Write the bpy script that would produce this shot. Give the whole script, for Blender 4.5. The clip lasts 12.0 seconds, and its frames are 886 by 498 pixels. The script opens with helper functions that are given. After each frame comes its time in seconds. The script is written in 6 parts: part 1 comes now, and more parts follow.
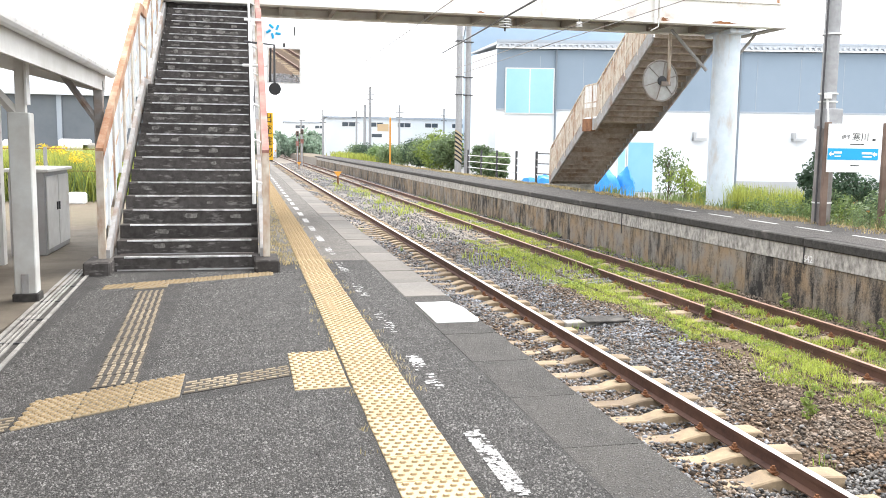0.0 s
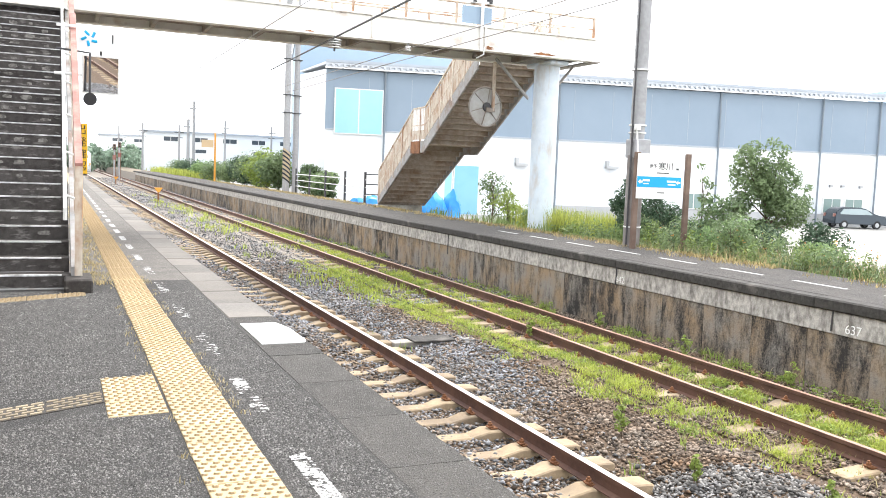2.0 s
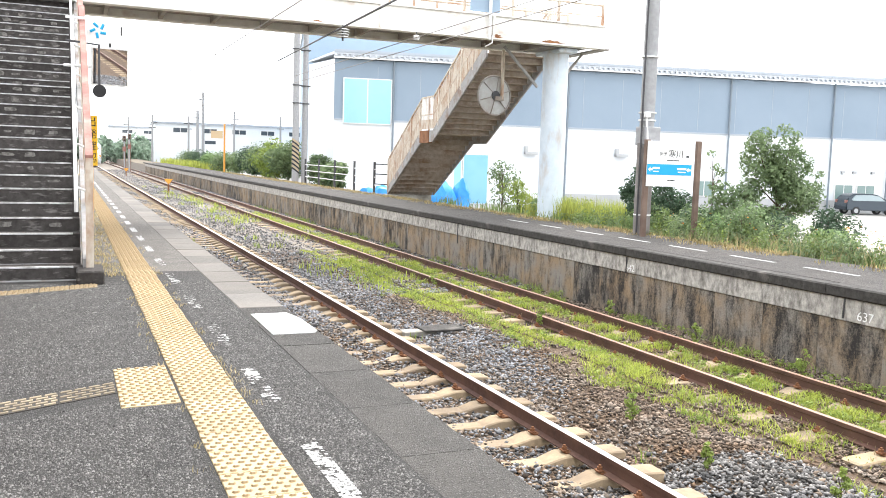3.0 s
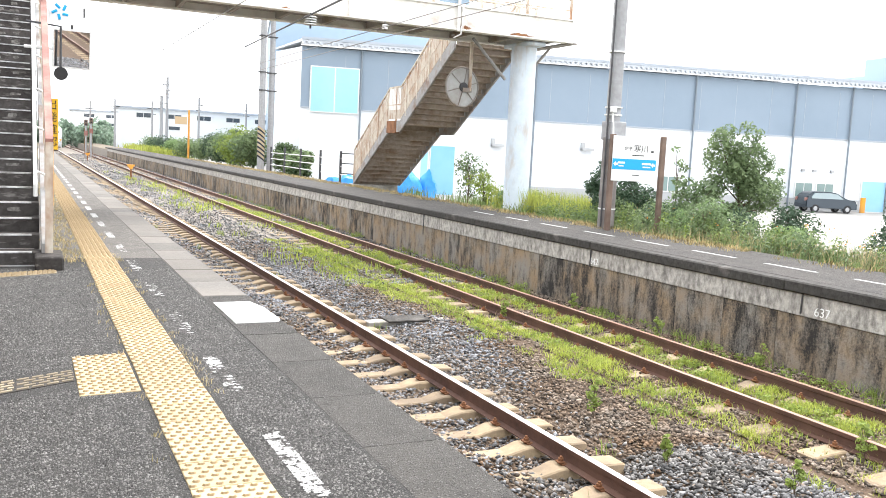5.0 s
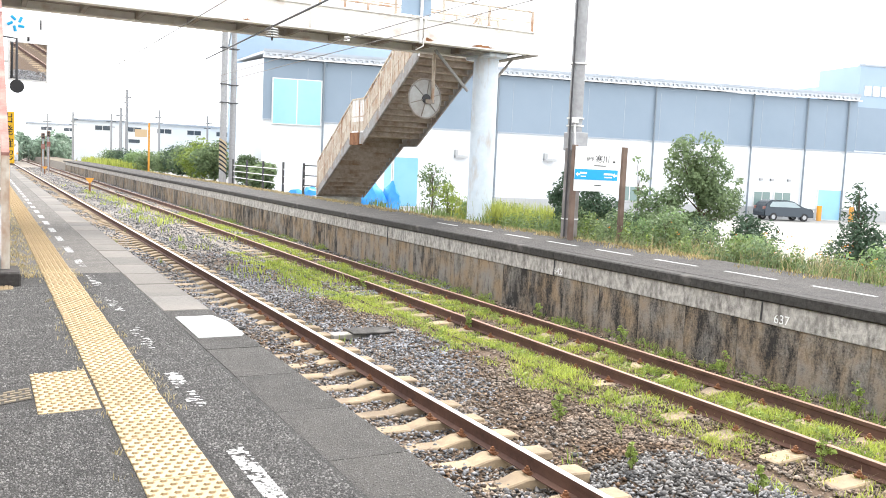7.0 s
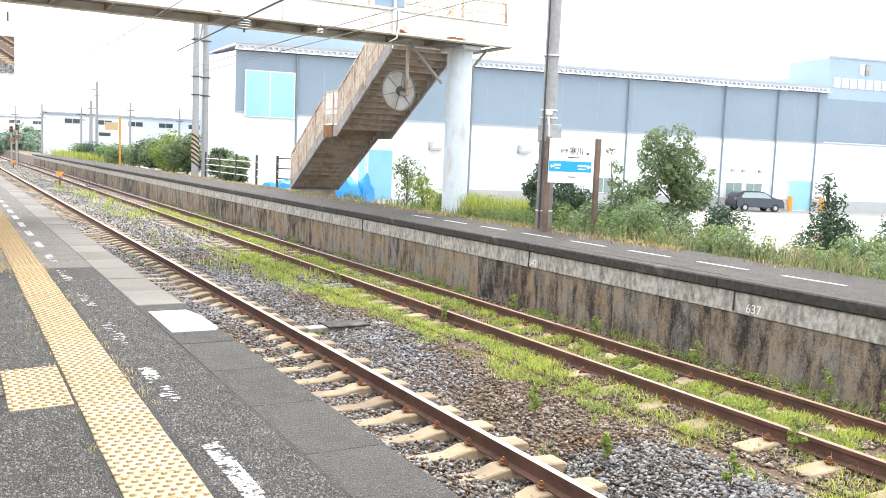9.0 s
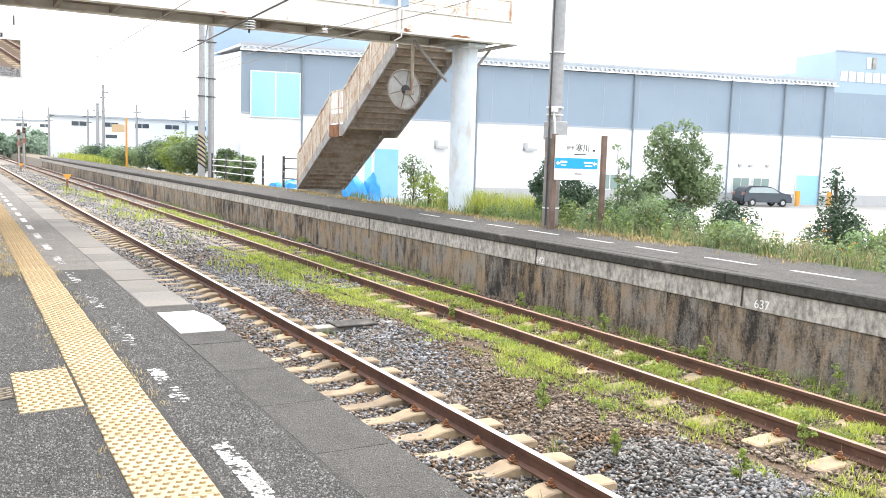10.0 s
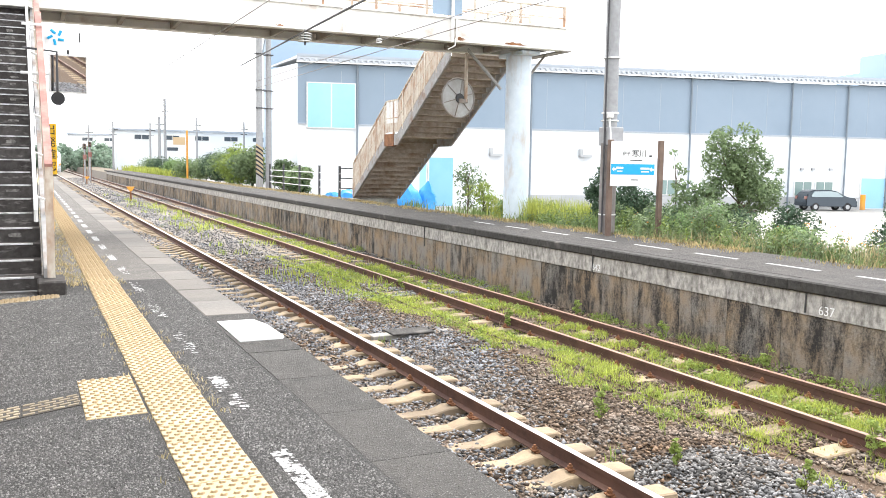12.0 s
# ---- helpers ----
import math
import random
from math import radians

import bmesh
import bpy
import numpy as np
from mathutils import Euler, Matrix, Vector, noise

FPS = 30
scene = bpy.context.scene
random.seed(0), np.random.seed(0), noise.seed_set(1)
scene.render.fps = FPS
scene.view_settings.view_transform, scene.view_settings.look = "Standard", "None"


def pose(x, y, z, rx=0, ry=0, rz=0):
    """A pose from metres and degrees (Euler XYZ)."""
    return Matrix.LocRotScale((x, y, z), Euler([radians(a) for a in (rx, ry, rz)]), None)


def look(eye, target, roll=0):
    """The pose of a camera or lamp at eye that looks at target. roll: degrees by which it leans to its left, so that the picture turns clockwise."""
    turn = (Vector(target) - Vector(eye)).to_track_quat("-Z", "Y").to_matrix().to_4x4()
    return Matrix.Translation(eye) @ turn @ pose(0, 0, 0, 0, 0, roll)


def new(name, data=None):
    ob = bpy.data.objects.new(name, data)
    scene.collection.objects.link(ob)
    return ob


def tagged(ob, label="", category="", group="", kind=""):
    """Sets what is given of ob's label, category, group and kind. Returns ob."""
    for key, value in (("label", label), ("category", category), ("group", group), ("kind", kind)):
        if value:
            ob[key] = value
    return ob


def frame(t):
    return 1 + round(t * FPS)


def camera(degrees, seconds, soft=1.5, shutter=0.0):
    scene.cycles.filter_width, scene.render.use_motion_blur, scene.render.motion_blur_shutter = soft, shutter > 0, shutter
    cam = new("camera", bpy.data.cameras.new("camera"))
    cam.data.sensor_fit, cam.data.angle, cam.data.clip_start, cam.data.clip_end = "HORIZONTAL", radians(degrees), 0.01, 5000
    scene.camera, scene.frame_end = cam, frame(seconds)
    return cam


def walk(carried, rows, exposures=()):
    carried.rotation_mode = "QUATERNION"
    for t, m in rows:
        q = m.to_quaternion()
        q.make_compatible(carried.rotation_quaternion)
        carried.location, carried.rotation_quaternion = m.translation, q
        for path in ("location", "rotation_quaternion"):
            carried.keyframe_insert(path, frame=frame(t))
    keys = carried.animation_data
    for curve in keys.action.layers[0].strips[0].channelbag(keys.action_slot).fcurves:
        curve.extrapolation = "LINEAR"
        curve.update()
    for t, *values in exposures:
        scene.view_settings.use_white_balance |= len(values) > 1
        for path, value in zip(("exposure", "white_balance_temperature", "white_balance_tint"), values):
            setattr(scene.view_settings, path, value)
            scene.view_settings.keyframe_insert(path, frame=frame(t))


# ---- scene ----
cam = camera(53.66, 12.0, soft=0.9)
EYE = (0.0, 0.0, 1.65)
PATH = [  # seconds, yaw, pitch, roll
    (0, -12.61, -6.65, -0.73),
    (0.5, -14.26, -5.56, -0.85),
    (1, -21.36, -4.65, -1.30),
    (1.5, -23.62, -4.26, -1.47),
    (2, -23.72, -5.04, -2.25),
    (2.5, -23.21, -5.65, -1.93),
    (3, -23.12, -5.76, -1.81),
    (5, -25.28, -6.26, -2.90),
    (5.5, -25.61, -5.82, -2.20),
    (6, -25.55, -5.17, -1.76),
    (6.5, -26.33, -5.60, -2.34),
    (7, -27.66, -5.41, -2.56),
    (9, -29.32, -5.84, -2.36),
    (9.5, -29.15, -6.16, -2.00),
    (10, -28.93, -5.96, -1.72),
    (10.5, -29.17, -5.83, -1.69),
    (11, -29.33, -5.91, -1.66),
    (11.5, -26.42, -6.01, -1.08),
    (12, -25.38, -5.52, -0.93),
]
EXPOSE = [(0, 1.32), (0.6, 1.35), (1.5, 1.39), (12, 1.39)]
walk(cam, [(t, pose(*EYE, 90 + p, r, y)) for t, y, p, r in PATH],
     exposures=EXPOSE)

# ---- light ----
world = bpy.data.worlds.new("hazy_sky")
scene.world = world
world.use_nodes = True
wn = world.node_tree.nodes
sky = wn.new("ShaderNodeTexSky")
sky.sky_type, sky.sun_disc = "NISHITA", False
sky.sun_elevation, sky.sun_rotation = radians(58), radians(38)
sky.air_density, sky.dust_density, sky.ozone_density = 1.0, 4.0, 1.0
pale = wn.new("ShaderNodeHueSaturation")
pale.inputs["Saturation"].default_value = 0.3
world.node_tree.links.new(sky.outputs[0], pale.inputs["Color"])
cloud = wn.new("ShaderNodeMix")
cloud.data_type, cloud.blend_type = "RGBA", "LIGHTEN"
cloud.inputs["Factor"].default_value = 1.0
cloud.inputs[7].default_value = (6.6, 6.75, 7.0, 1)  # bright even haze
world.node_tree.links.new(pale.outputs[0], cloud.inputs[6])
world.node_tree.links.new(cloud.outputs[2], wn["Background"].inputs["Color"])
wn["Background"].inputs["Strength"].default_value = 0.16
sun_data = bpy.data.lights.new("sun", "SUN")
sun_data.energy, sun_data.angle, sun_data.color = 1.1, radians(35), (1.0, 0.96, 0.9)
sun = new("sun", sun_data)
sun.matrix_world = look((40 * math.sin(radians(38)), 40 * math.cos(radians(38)), 64), (0, 0, 0))


# ---- materials ----
def mat(name, c1, c2=None, c3=None, scale=12.0, broad=0.7, rough=0.8, metal=0.0, bump=0.2, grain=80.0,
        cover=0.5, stretch=(1, 1, 1), spec=0.3, vary=0.0, island=False, soft=0.12):
    """Two-scale weathered surface: c1/c2 fine mottling, c3 broad stains; stretch pulls the stains along an axis."""
    m = bpy.data.materials.new(name)
    m.use_nodes = True
    nt = m.node_tree
    bsdf = nt.nodes["Principled BSDF"]
    c2, c3 = c2 or c1, c3 or c1
    tex = nt.nodes.new("ShaderNodeTexCoord")
    mapping = nt.nodes.new("ShaderNodeMapping")
    mapping.inputs["Scale"].default_value = stretch
    nt.links.new(tex.outputs["Object"], mapping.inputs["Vector"])
    vec = mapping.outputs[0]
    plain = tex.outputs["Object"]
    if vary:
        info = nt.nodes.new("ShaderNodeObjectInfo")
        add = nt.nodes.new("ShaderNodeVectorMath")
        add.operation = "MULTIPLY_ADD"
        nt.links.new(info.outputs["Random"], add.inputs[0])
        add.inputs[1].default_value = (37, 53, 71)
        nt.links.new(vec, add.inputs[2])
        vec = add.outputs[0]

    def noise_tex(s, detail, v):
        n = nt.nodes.new("ShaderNodeTexNoise")
        n.inputs["Scale"].default_value, n.inputs["Detail"].default_value = s, detail
        n.inputs["Roughness"].default_value = 0.62
        nt.links.new(v, n.inputs["Vector"])
        return n.outputs["Fac"]

    def ramp(fac, lo, hi):
        r = nt.nodes.new("ShaderNodeMapRange")
        r.inputs["From Min"].default_value, r.inputs["From Max"].default_value = lo, hi
        nt.links.new(fac, r.inputs["Value"])
        return r.outputs[0]

    def mix(fac, a, b):
        x = nt.nodes.new("ShaderNodeMix")
        x.data_type = "RGBA"
        nt.links.new(fac, x.inputs["Factor"])
        for socket, value in ((x.inputs[6], a), (x.inputs[7], b)):
            if isinstance(value, tuple):
                socket.default_value = (*value, 1)
            else:
                nt.links.new(value, socket)
        return x.outputs[2]
    fine = mix(ramp(noise_tex(scale, 6, plain), 0.35, 0.65), c1, c2)
    col = mix(ramp(noise_tex(broad, 9, vec), cover - soft, cover + soft), fine, c3)
    if island or vary:
        src = nt.nodes.new("ShaderNodeNewGeometry").outputs["Random Per Island"] if island else info.outputs["Random"]
        hs = nt.nodes.new("ShaderNodeHueSaturation")
        amount = vary or 0.5
        v = nt.nodes.new("ShaderNodeMapRange")
        v.inputs["To Min"].default_value, v.inputs["To Max"].default_value = 1 - amount, 1 + amount
        nt.links.new(src, v.inputs["Value"])
        nt.links.new(v.outputs[0], hs.inputs["Value"])
        nt.links.new(col, hs.inputs["Color"])
        col = hs.outputs[0]
    nt.links.new(col, bsdf.inputs["Base Color"])
    rr = nt.nodes.new("ShaderNodeMapRange")
    rr.inputs["To Min"].default_value, rr.inputs["To Max"].default_value = max(rough - 0.12, 0.03), min(rough + 0.1, 1)
    nt.links.new(noise_tex(scale * 0.6, 3, plain), rr.inputs["Value"])
    nt.links.new(rr.outputs[0], bsdf.inputs["Roughness"])
    bsdf.inputs["Metallic"].default_value = metal
    bsdf.inputs["Specular IOR Level"].default_value = spec
    if bump:
        b = nt.nodes.new("ShaderNodeBump")
        b.inputs["Strength"].default_value, b.inputs["Distance"].default_value = bump, 0.01
        nt.links.new(noise_tex(grain, 4, plain), b.inputs["Height"])
        nt.links.new(b.outputs[0], bsdf.inputs["Normal"])
    return m


def leaf_mat(name, c1, c2, rough=0.55):
    m = mat(name, c1, c2, scale=2.5, rough=rough, bump=0, vary=0.35, island=True)
    bsdf = m.node_tree.nodes["Principled BSDF"]
    nt = m.node_tree
    glow = nt.nodes.new("ShaderNodeBsdfTranslucent")
    nt.links.new(bsdf.inputs["Base Color"].links[0].from_socket, glow.inputs["Color"])
    both = nt.nodes.new("ShaderNodeMixShader")
    both.inputs[0].default_value = 0.4
    nt.links.new(bsdf.outputs[0], both.inputs[1])
    nt.links.new(glow.outputs[0], both.inputs[2])
    nt.links.new(both.outputs[0], nt.nodes["Material Output"].inputs["Surface"])
    return m


def asphalt_mat(name, base, light, stain, cells=95, depth=0.008, vary=0.0):
    """Coarse worn asphalt: pale stone chips in dark binder."""
    m = mat(name, base, stain, stain, scale=3.0, broad=0.45, cover=0.6, rough=0.9, bump=0, vary=vary)
    nt = m.node_tree
    bsdf = nt.nodes["Principled BSDF"]
    tex = nt.nodes.new("ShaderNodeTexCoord")
    cell = nt.nodes.new("ShaderNodeTexVoronoi")
    cell.inputs["Scale"].default_value = cells
    nt.links.new(tex.outputs["Object"], cell.inputs["Vector"])
    hue = nt.nodes.new("ShaderNodeSeparateColor")
    nt.links.new(cell.outputs["Color"], hue.inputs[0])
    pick = nt.nodes.new("ShaderNodeMapRange")
    pick.inputs["From Min"].default_value, pick.inputs["From Max"].default_value = 0.1, 1.0
    nt.links.new(hue.outputs[0], pick.inputs["Value"])
    edge = nt.nodes.new("ShaderNodeMapRange")
    edge.inputs["From Min"].default_value, edge.inputs["From Max"].default_value = 0.55, 0.2
    nt.links.new(cell.outputs["Distance"], edge.inputs["Value"])
    both = nt.nodes.new("ShaderNodeMath")
    both.operation = "MULTIPLY"
    nt.links.new(pick.outputs[0], both.inputs[0])
    nt.links.new(edge.outputs[0], both.inputs[1])
    x = nt.nodes.new("ShaderNodeMix")
    x.data_type = "RGBA"
    old = bsdf.inputs["Base Color"].links[0].from_socket
    nt.links.new(both.outputs[0], x.inputs["Factor"])
    nt.links.new(old, x.inputs[6])
    x.inputs[7].default_value = (*light, 1)
    nt.links.new(x.outputs[2], bsdf.inputs["Base Color"])
    b = nt.nodes.new("ShaderNodeBump")
    b.inputs["Strength"].default_value, b.inputs["Distance"].default_value = 1.0, depth
    nt.links.new(edge.outputs[0], b.inputs["Height"])
    nt.links.new(b.outputs[0], bsdf.inputs["Normal"])
    return m


def wall_mat(name, pale, tan, soot):
    """Old cast concrete: a tone for each panel, tan patches, long soot runs with ragged edges and fine pits."""
    m = bpy.data.materials.new(name)
    m.use_nodes = True
    nt = m.node_tree
    bsdf = nt.nodes["Principled BSDF"]
    tex = nt.nodes.new("ShaderNodeTexCoord")
    info = nt.nodes.new("ShaderNodeObjectInfo")
    shift = nt.nodes.new("ShaderNodeVectorMath")
    shift.operation = "MULTIPLY_ADD"
    nt.links.new(info.outputs["Random"], shift.inputs[0])
    shift.inputs[1].default_value = (31, 47, 63)
    nt.links.new(tex.outputs["Object"], shift.inputs[2])

    def spots(scale, detail, stretch, rough=0.6):
        mp = nt.nodes.new("ShaderNodeMapping")
        mp.inputs["Scale"].default_value = stretch
        nt.links.new(shift.outputs[0], mp.inputs["Vector"])
        n = nt.nodes.new("ShaderNodeTexNoise")
        n.inputs["Scale"].default_value, n.inputs["Detail"].default_value, n.inputs["Roughness"].default_value = scale, detail, rough
        nt.links.new(mp.outputs[0], n.inputs["Vector"])
        return n.outputs["Fac"]

    def span(v, lo, hi, a=0.0, b=1.0):
        r = nt.nodes.new("ShaderNodeMapRange")
        for key, val in (("From Min", lo), ("From Max", hi), ("To Min", a), ("To Max", b)):
            r.inputs[key].default_value = val
        nt.links.new(v, r.inputs["Value"])
        return r.outputs[0]

    def calc(op, a, b):
        x = nt.nodes.new("ShaderNodeMath")
        x.operation = op
        nt.links.new(a, x.inputs[0])
        if isinstance(b, float):
            x.inputs[1].default_value = b
        else:
            nt.links.new(b, x.inputs[1])
        return x.outputs[0]

    def blend(fac, a, b):
        x = nt.nodes.new("ShaderNodeMix")
        x.data_type = "RGBA"
        nt.links.new(fac, x.inputs["Factor"])
        for socket, value in ((x.inputs[6], a), (x.inputs[7], b)):
            if isinstance(value, tuple):
                socket.default_value = (*value, 1)
            else:
                nt.links.new(value, socket)
        return x.outputs[2]
    col = blend(span(spots(1.6, 5, (1, 1, 1)), 0.38, 0.62), pale, tan)
    runs = calc("ADD", spots(3.0, 9, (1, 1.3, 0.45), 0.74), span(info.outputs["Random"], 0, 1, -0.06, 0.07))
    speck = calc("MULTIPLY", spots(34, 4, (1, 1, 1)), 0.3)
    dark = span(calc("ADD", runs, speck), 0.58, 0.78)
    col = blend(dark, col, soot)
    col = blend(span(spots(9, 6, (1, 1, 0.7), 0.7), 0.6, 0.7, 0.0, 0.55), col, tuple(0.5 * c for c in tan))
    nt.links.new(col, bsdf.inputs["Base Color"])
    bsdf.inputs["Roughness"].default_value = 0.9
    bsdf.inputs["Specular IOR Level"].default_value = 0.2
    b = nt.nodes.new("ShaderNodeBump")
    b.inputs["Strength"].default_value, b.inputs["Distance"].default_value = 0.9, 0.012
    nt.links.new(calc("ADD", spots(45, 5, (1, 1, 1)), spots(7, 4, (1, 1, 1))), b.inputs["Height"])
    nt.links.new(b.outputs[0], bsdf.inputs["Normal"])
    return m


ASPHALT = asphalt_mat("asphalt", (0.029, 0.0283, 0.028), (0.195, 0.19, 0.186), (0.047, 0.045, 0.043))
# Far copy of the asphalt: paler paving, with haze also put into its colour
ASPHALT_HAZED = asphalt_mat("hazed_pale_asphalt", (0.085, 0.08, 0.075), (0.3, 0.285, 0.265), (0.13, 0.12, 0.11), 58)
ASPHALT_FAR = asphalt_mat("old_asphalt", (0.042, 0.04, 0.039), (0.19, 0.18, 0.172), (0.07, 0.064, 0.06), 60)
SLAB_FAR = mat("pale_edge_slab", (0.1, 0.095, 0.088), (0.145, 0.137, 0.127), (0.165, 0.15, 0.135), scale=22, broad=0.6, bump=0.35, grain=140, vary=0.16)
SLAB = asphalt_mat("edge_slab_concrete", (0.042, 0.04, 0.038), (0.21, 0.202, 0.194), (0.07, 0.066, 0.061), 80, 0.009, 0.12)
CONCRETE = mat("pale_concrete", (0.42, 0.4, 0.36), (0.32, 0.31, 0.28), (0.16, 0.15, 0.13), scale=9, broad=1.1, bump=0.3, cover=0.55)
COPING = mat("stained_coping", (0.062, 0.058, 0.054), (0.032, 0.03, 0.028), (0.13, 0.12, 0.11), scale=14, broad=2.4, bump=1.0, cover=0.64, soft=0.07, grain=45)
BAND = mat("whitewashed_band", (0.58, 0.555, 0.515), (0.36, 0.34, 0.315), (0.12, 0.112, 0.103), scale=15, broad=9, bump=1.0, grain=50, cover=0.57, soft=0.14, stretch=(1, 1.2, 0.5))
WALLC = wall_mat("sooty_wall_concrete", (0.262, 0.242, 0.215), (0.3, 0.222, 0.145), (0.04, 0.037, 0.035))
BALLAST = mat("ballast_bed", (0.135, 0.088, 0.053), (0.045, 0.03, 0.021), (0.09, 0.058, 0.036), scale=38, broad=1.1, bump=1.0, grain=60)
BALLAST_FAR = mat("grey_ballast_bed", (0.26, 0.235, 0.21), (0.15, 0.132, 0.115), (0.21, 0.185, 0.155), scale=16, broad=0.6, bump=1.0, grain=24)
STONE = mat("ballast_stone", (0.215, 0.207, 0.2), (0.09, 0.083, 0.077), (0.175, 0.182, 0.197), scale=14, broad=0.55, bump=0.3, grain=120, vary=0.85, island=True)
STONE_BROWN = mat("brown_ballast_stone", (0.185, 0.125, 0.08), (0.09, 0.055, 0.034), (0.19, 0.158, 0.13), scale=14, broad=1.0, bump=0.3, grain=120, vary=0.85, island=True)
DIRT = mat("dry_dirt", (0.17, 0.135, 0.1), (0.12, 0.1, 0.075), (0.14, 0.12, 0.07), scale=5, broad=0.12, bump=0.6, grain=30, cover=0.52)
YARD = mat("pale_yard_gravel", (0.4, 0.39, 0.37), (0.32, 0.31, 0.295), (0.36, 0.35, 0.33), scale=6, broad=0.2, bump=0.2)
RAIL_SIDE = mat("rusty_rail", (0.1, 0.052, 0.04), (0.065, 0.036, 0.03), (0.13, 0.07, 0.05), scale=20, broad=2, rough=0.75, bump=0.3)
RAIL_TOP = mat("polished_rail", (0.85, 0.83, 0.83), (0.75, 0.72, 0.72), (0.7, 0.64, 0.62), scale=30, broad=3, rough=0.4, metal=1.0, bump=0.05, stretch=(1, 0.1, 1))
RAIL_DULL = mat("dull_rail_head", (0.3, 0.2, 0.15), (0.36, 0.27, 0.22), (0.25, 0.14, 0.1), scale=30, broad=3, rough=0.5, metal=0.4, bump=0.1, stretch=(1, 0.1, 1))
SLEEPER = mat("tan_concrete_sleeper", (0.36, 0.275, 0.175), (0.28, 0.215, 0.14), (0.21, 0.16, 0.11), scale=16, broad=2.5, bump=0.35, vary=0.2)
RUST = mat("rust", (0.2, 0.085, 0.04), (0.12, 0.055, 0.03), (0.28, 0.13, 0.06), scale=16, broad=3, rough=0.85, bump=0.4)
YELLOW = mat("yellow_tactile_tile", (0.49, 0.385, 0.232), (0.42, 0.328, 0.203), (0.31, 0.245, 0.162), scale=18, broad=1.3, bump=0.3, grain=200, cover=0.6, vary=0.1)
YELLOW_OLD = mat("worn_guide_tile", (0.3, 0.24, 0.155), (0.22, 0.178, 0.12), (0.14, 0.118, 0.085), scale=18, broad=2, bump=0.4, grain=160, cover=0.53, vary=0.12)
CREAM_TILE = mat("cream_guide_bars", (0.34, 0.28, 0.19), (0.25, 0.21, 0.15), (0.17, 0.14, 0.1), scale=22, broad=2, bump=0.3, vary=0.1)
# Darker than the tile: the shade on the dome sides, put into colour
DOME_SHADE = mat("shaded_dome_sides", (0.33, 0.245, 0.14), (0.27, 0.2, 0.115), scale=30, rough=0.9, bump=0)
DARK_GROUT = mat("dark_tile_bed", (0.035, 0.031, 0.027), (0.06, 0.052, 0.044), bump=0.3)
WHITE_PAINT = mat("worn_white_line", (0.66, 0.66, 0.65), (0.45, 0.45, 0.44), (0.15, 0.15, 0.15), scale=60, broad=40, rough=0.85, bump=0.6, grain=150, cover=0.56)
WHITE_PLATE = mat("white_plate", (0.82, 0.82, 0.81), (0.76, 0.76, 0.75), scale=6, rough=0.6, bump=0.05)
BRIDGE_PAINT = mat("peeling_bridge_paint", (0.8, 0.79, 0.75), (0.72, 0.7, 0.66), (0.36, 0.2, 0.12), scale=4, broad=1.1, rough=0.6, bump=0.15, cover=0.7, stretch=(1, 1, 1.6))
# grey brown, much darker than the cream of the girders
BRIDGE_UNDER = mat("bridge_soffit_grey", (0.34, 0.32, 0.3), (0.27, 0.25, 0.23), (0.2, 0.14, 0.1), scale=4, broad=0.8, bump=0.2, cover=0.6)
PILLAR = mat("painted_pillar", (0.66, 0.73, 0.8), (0.58, 0.66, 0.74), (0.46, 0.38, 0.31), scale=4, broad=2.2, rough=0.6, bump=0.15, cover=0.62, stretch=(1, 1, 0.3))
RUSTY_WHITE = mat("rust_streaked_cream_paint", (0.66, 0.62, 0.54), (0.56, 0.5, 0.42), (0.33, 0.17, 0.09), scale=7, broad=2.2, rough=0.7, bump=0.25, cover=0.55, stretch=(1, 1, 0.6))
STEP_UNDER = mat("rusty_step_plate", (0.36, 0.31, 0.265), (0.27, 0.22, 0.18), (0.2, 0.13, 0.085), scale=6, broad=1.5, bump=0.25, cover=0.6)
RISER = mat("grimy_step_concrete", (0.088, 0.081, 0.077), (0.052, 0.047, 0.045), (0.2, 0.19, 0.18), scale=11, broad=8, spec=0.12, bump=0.5, cover=0.62, soft=0.06, stretch=(0.6, 1, 2.2), vary=0.25)
NOSING = mat("pale_nosing_strip", (0.7, 0.7, 0.7), (0.5, 0.5, 0.5), (0.2, 0.19, 0.18), scale=14, broad=5, rough=0.5, bump=0.1, cover=0.56)
STRINGER = mat("grey_stringer_paint", (0.35, 0.35, 0.35), (0.27, 0.26, 0.25), (0.2, 0.12, 0.08), scale=6, broad=2, bump=0.2, cover=0.62)
RED_PANEL = mat("faded_red_panel", (0.27, 0.12, 0.1), (0.22, 0.1, 0.085), (0.4, 0.28, 0.24), scale=7, broad=2, rough=0.7, bump=0.15, cover=0.6)
WHITE_STEEL = mat("white_painted_steel", (0.74, 0.74, 0.73), (0.66, 0.66, 0.65), (0.45, 0.4, 0.35), scale=5, broad=1.5, rough=0.5, bump=0.1, cover=0.7)
GREY_PANEL = mat("grey_cladding", (0.222, 0.285, 0.355), (0.208, 0.269, 0.335), (0.238, 0.3, 0.37), scale=0.5, broad=0.1, rough=0.55, bump=0)
WHITE_CLAD = mat("white_cladding", (0.75, 0.785, 0.82), (0.71, 0.745, 0.78), (0.67, 0.705, 0.74), scale=0.6, broad=0.1, rough=0.6, bump=0)
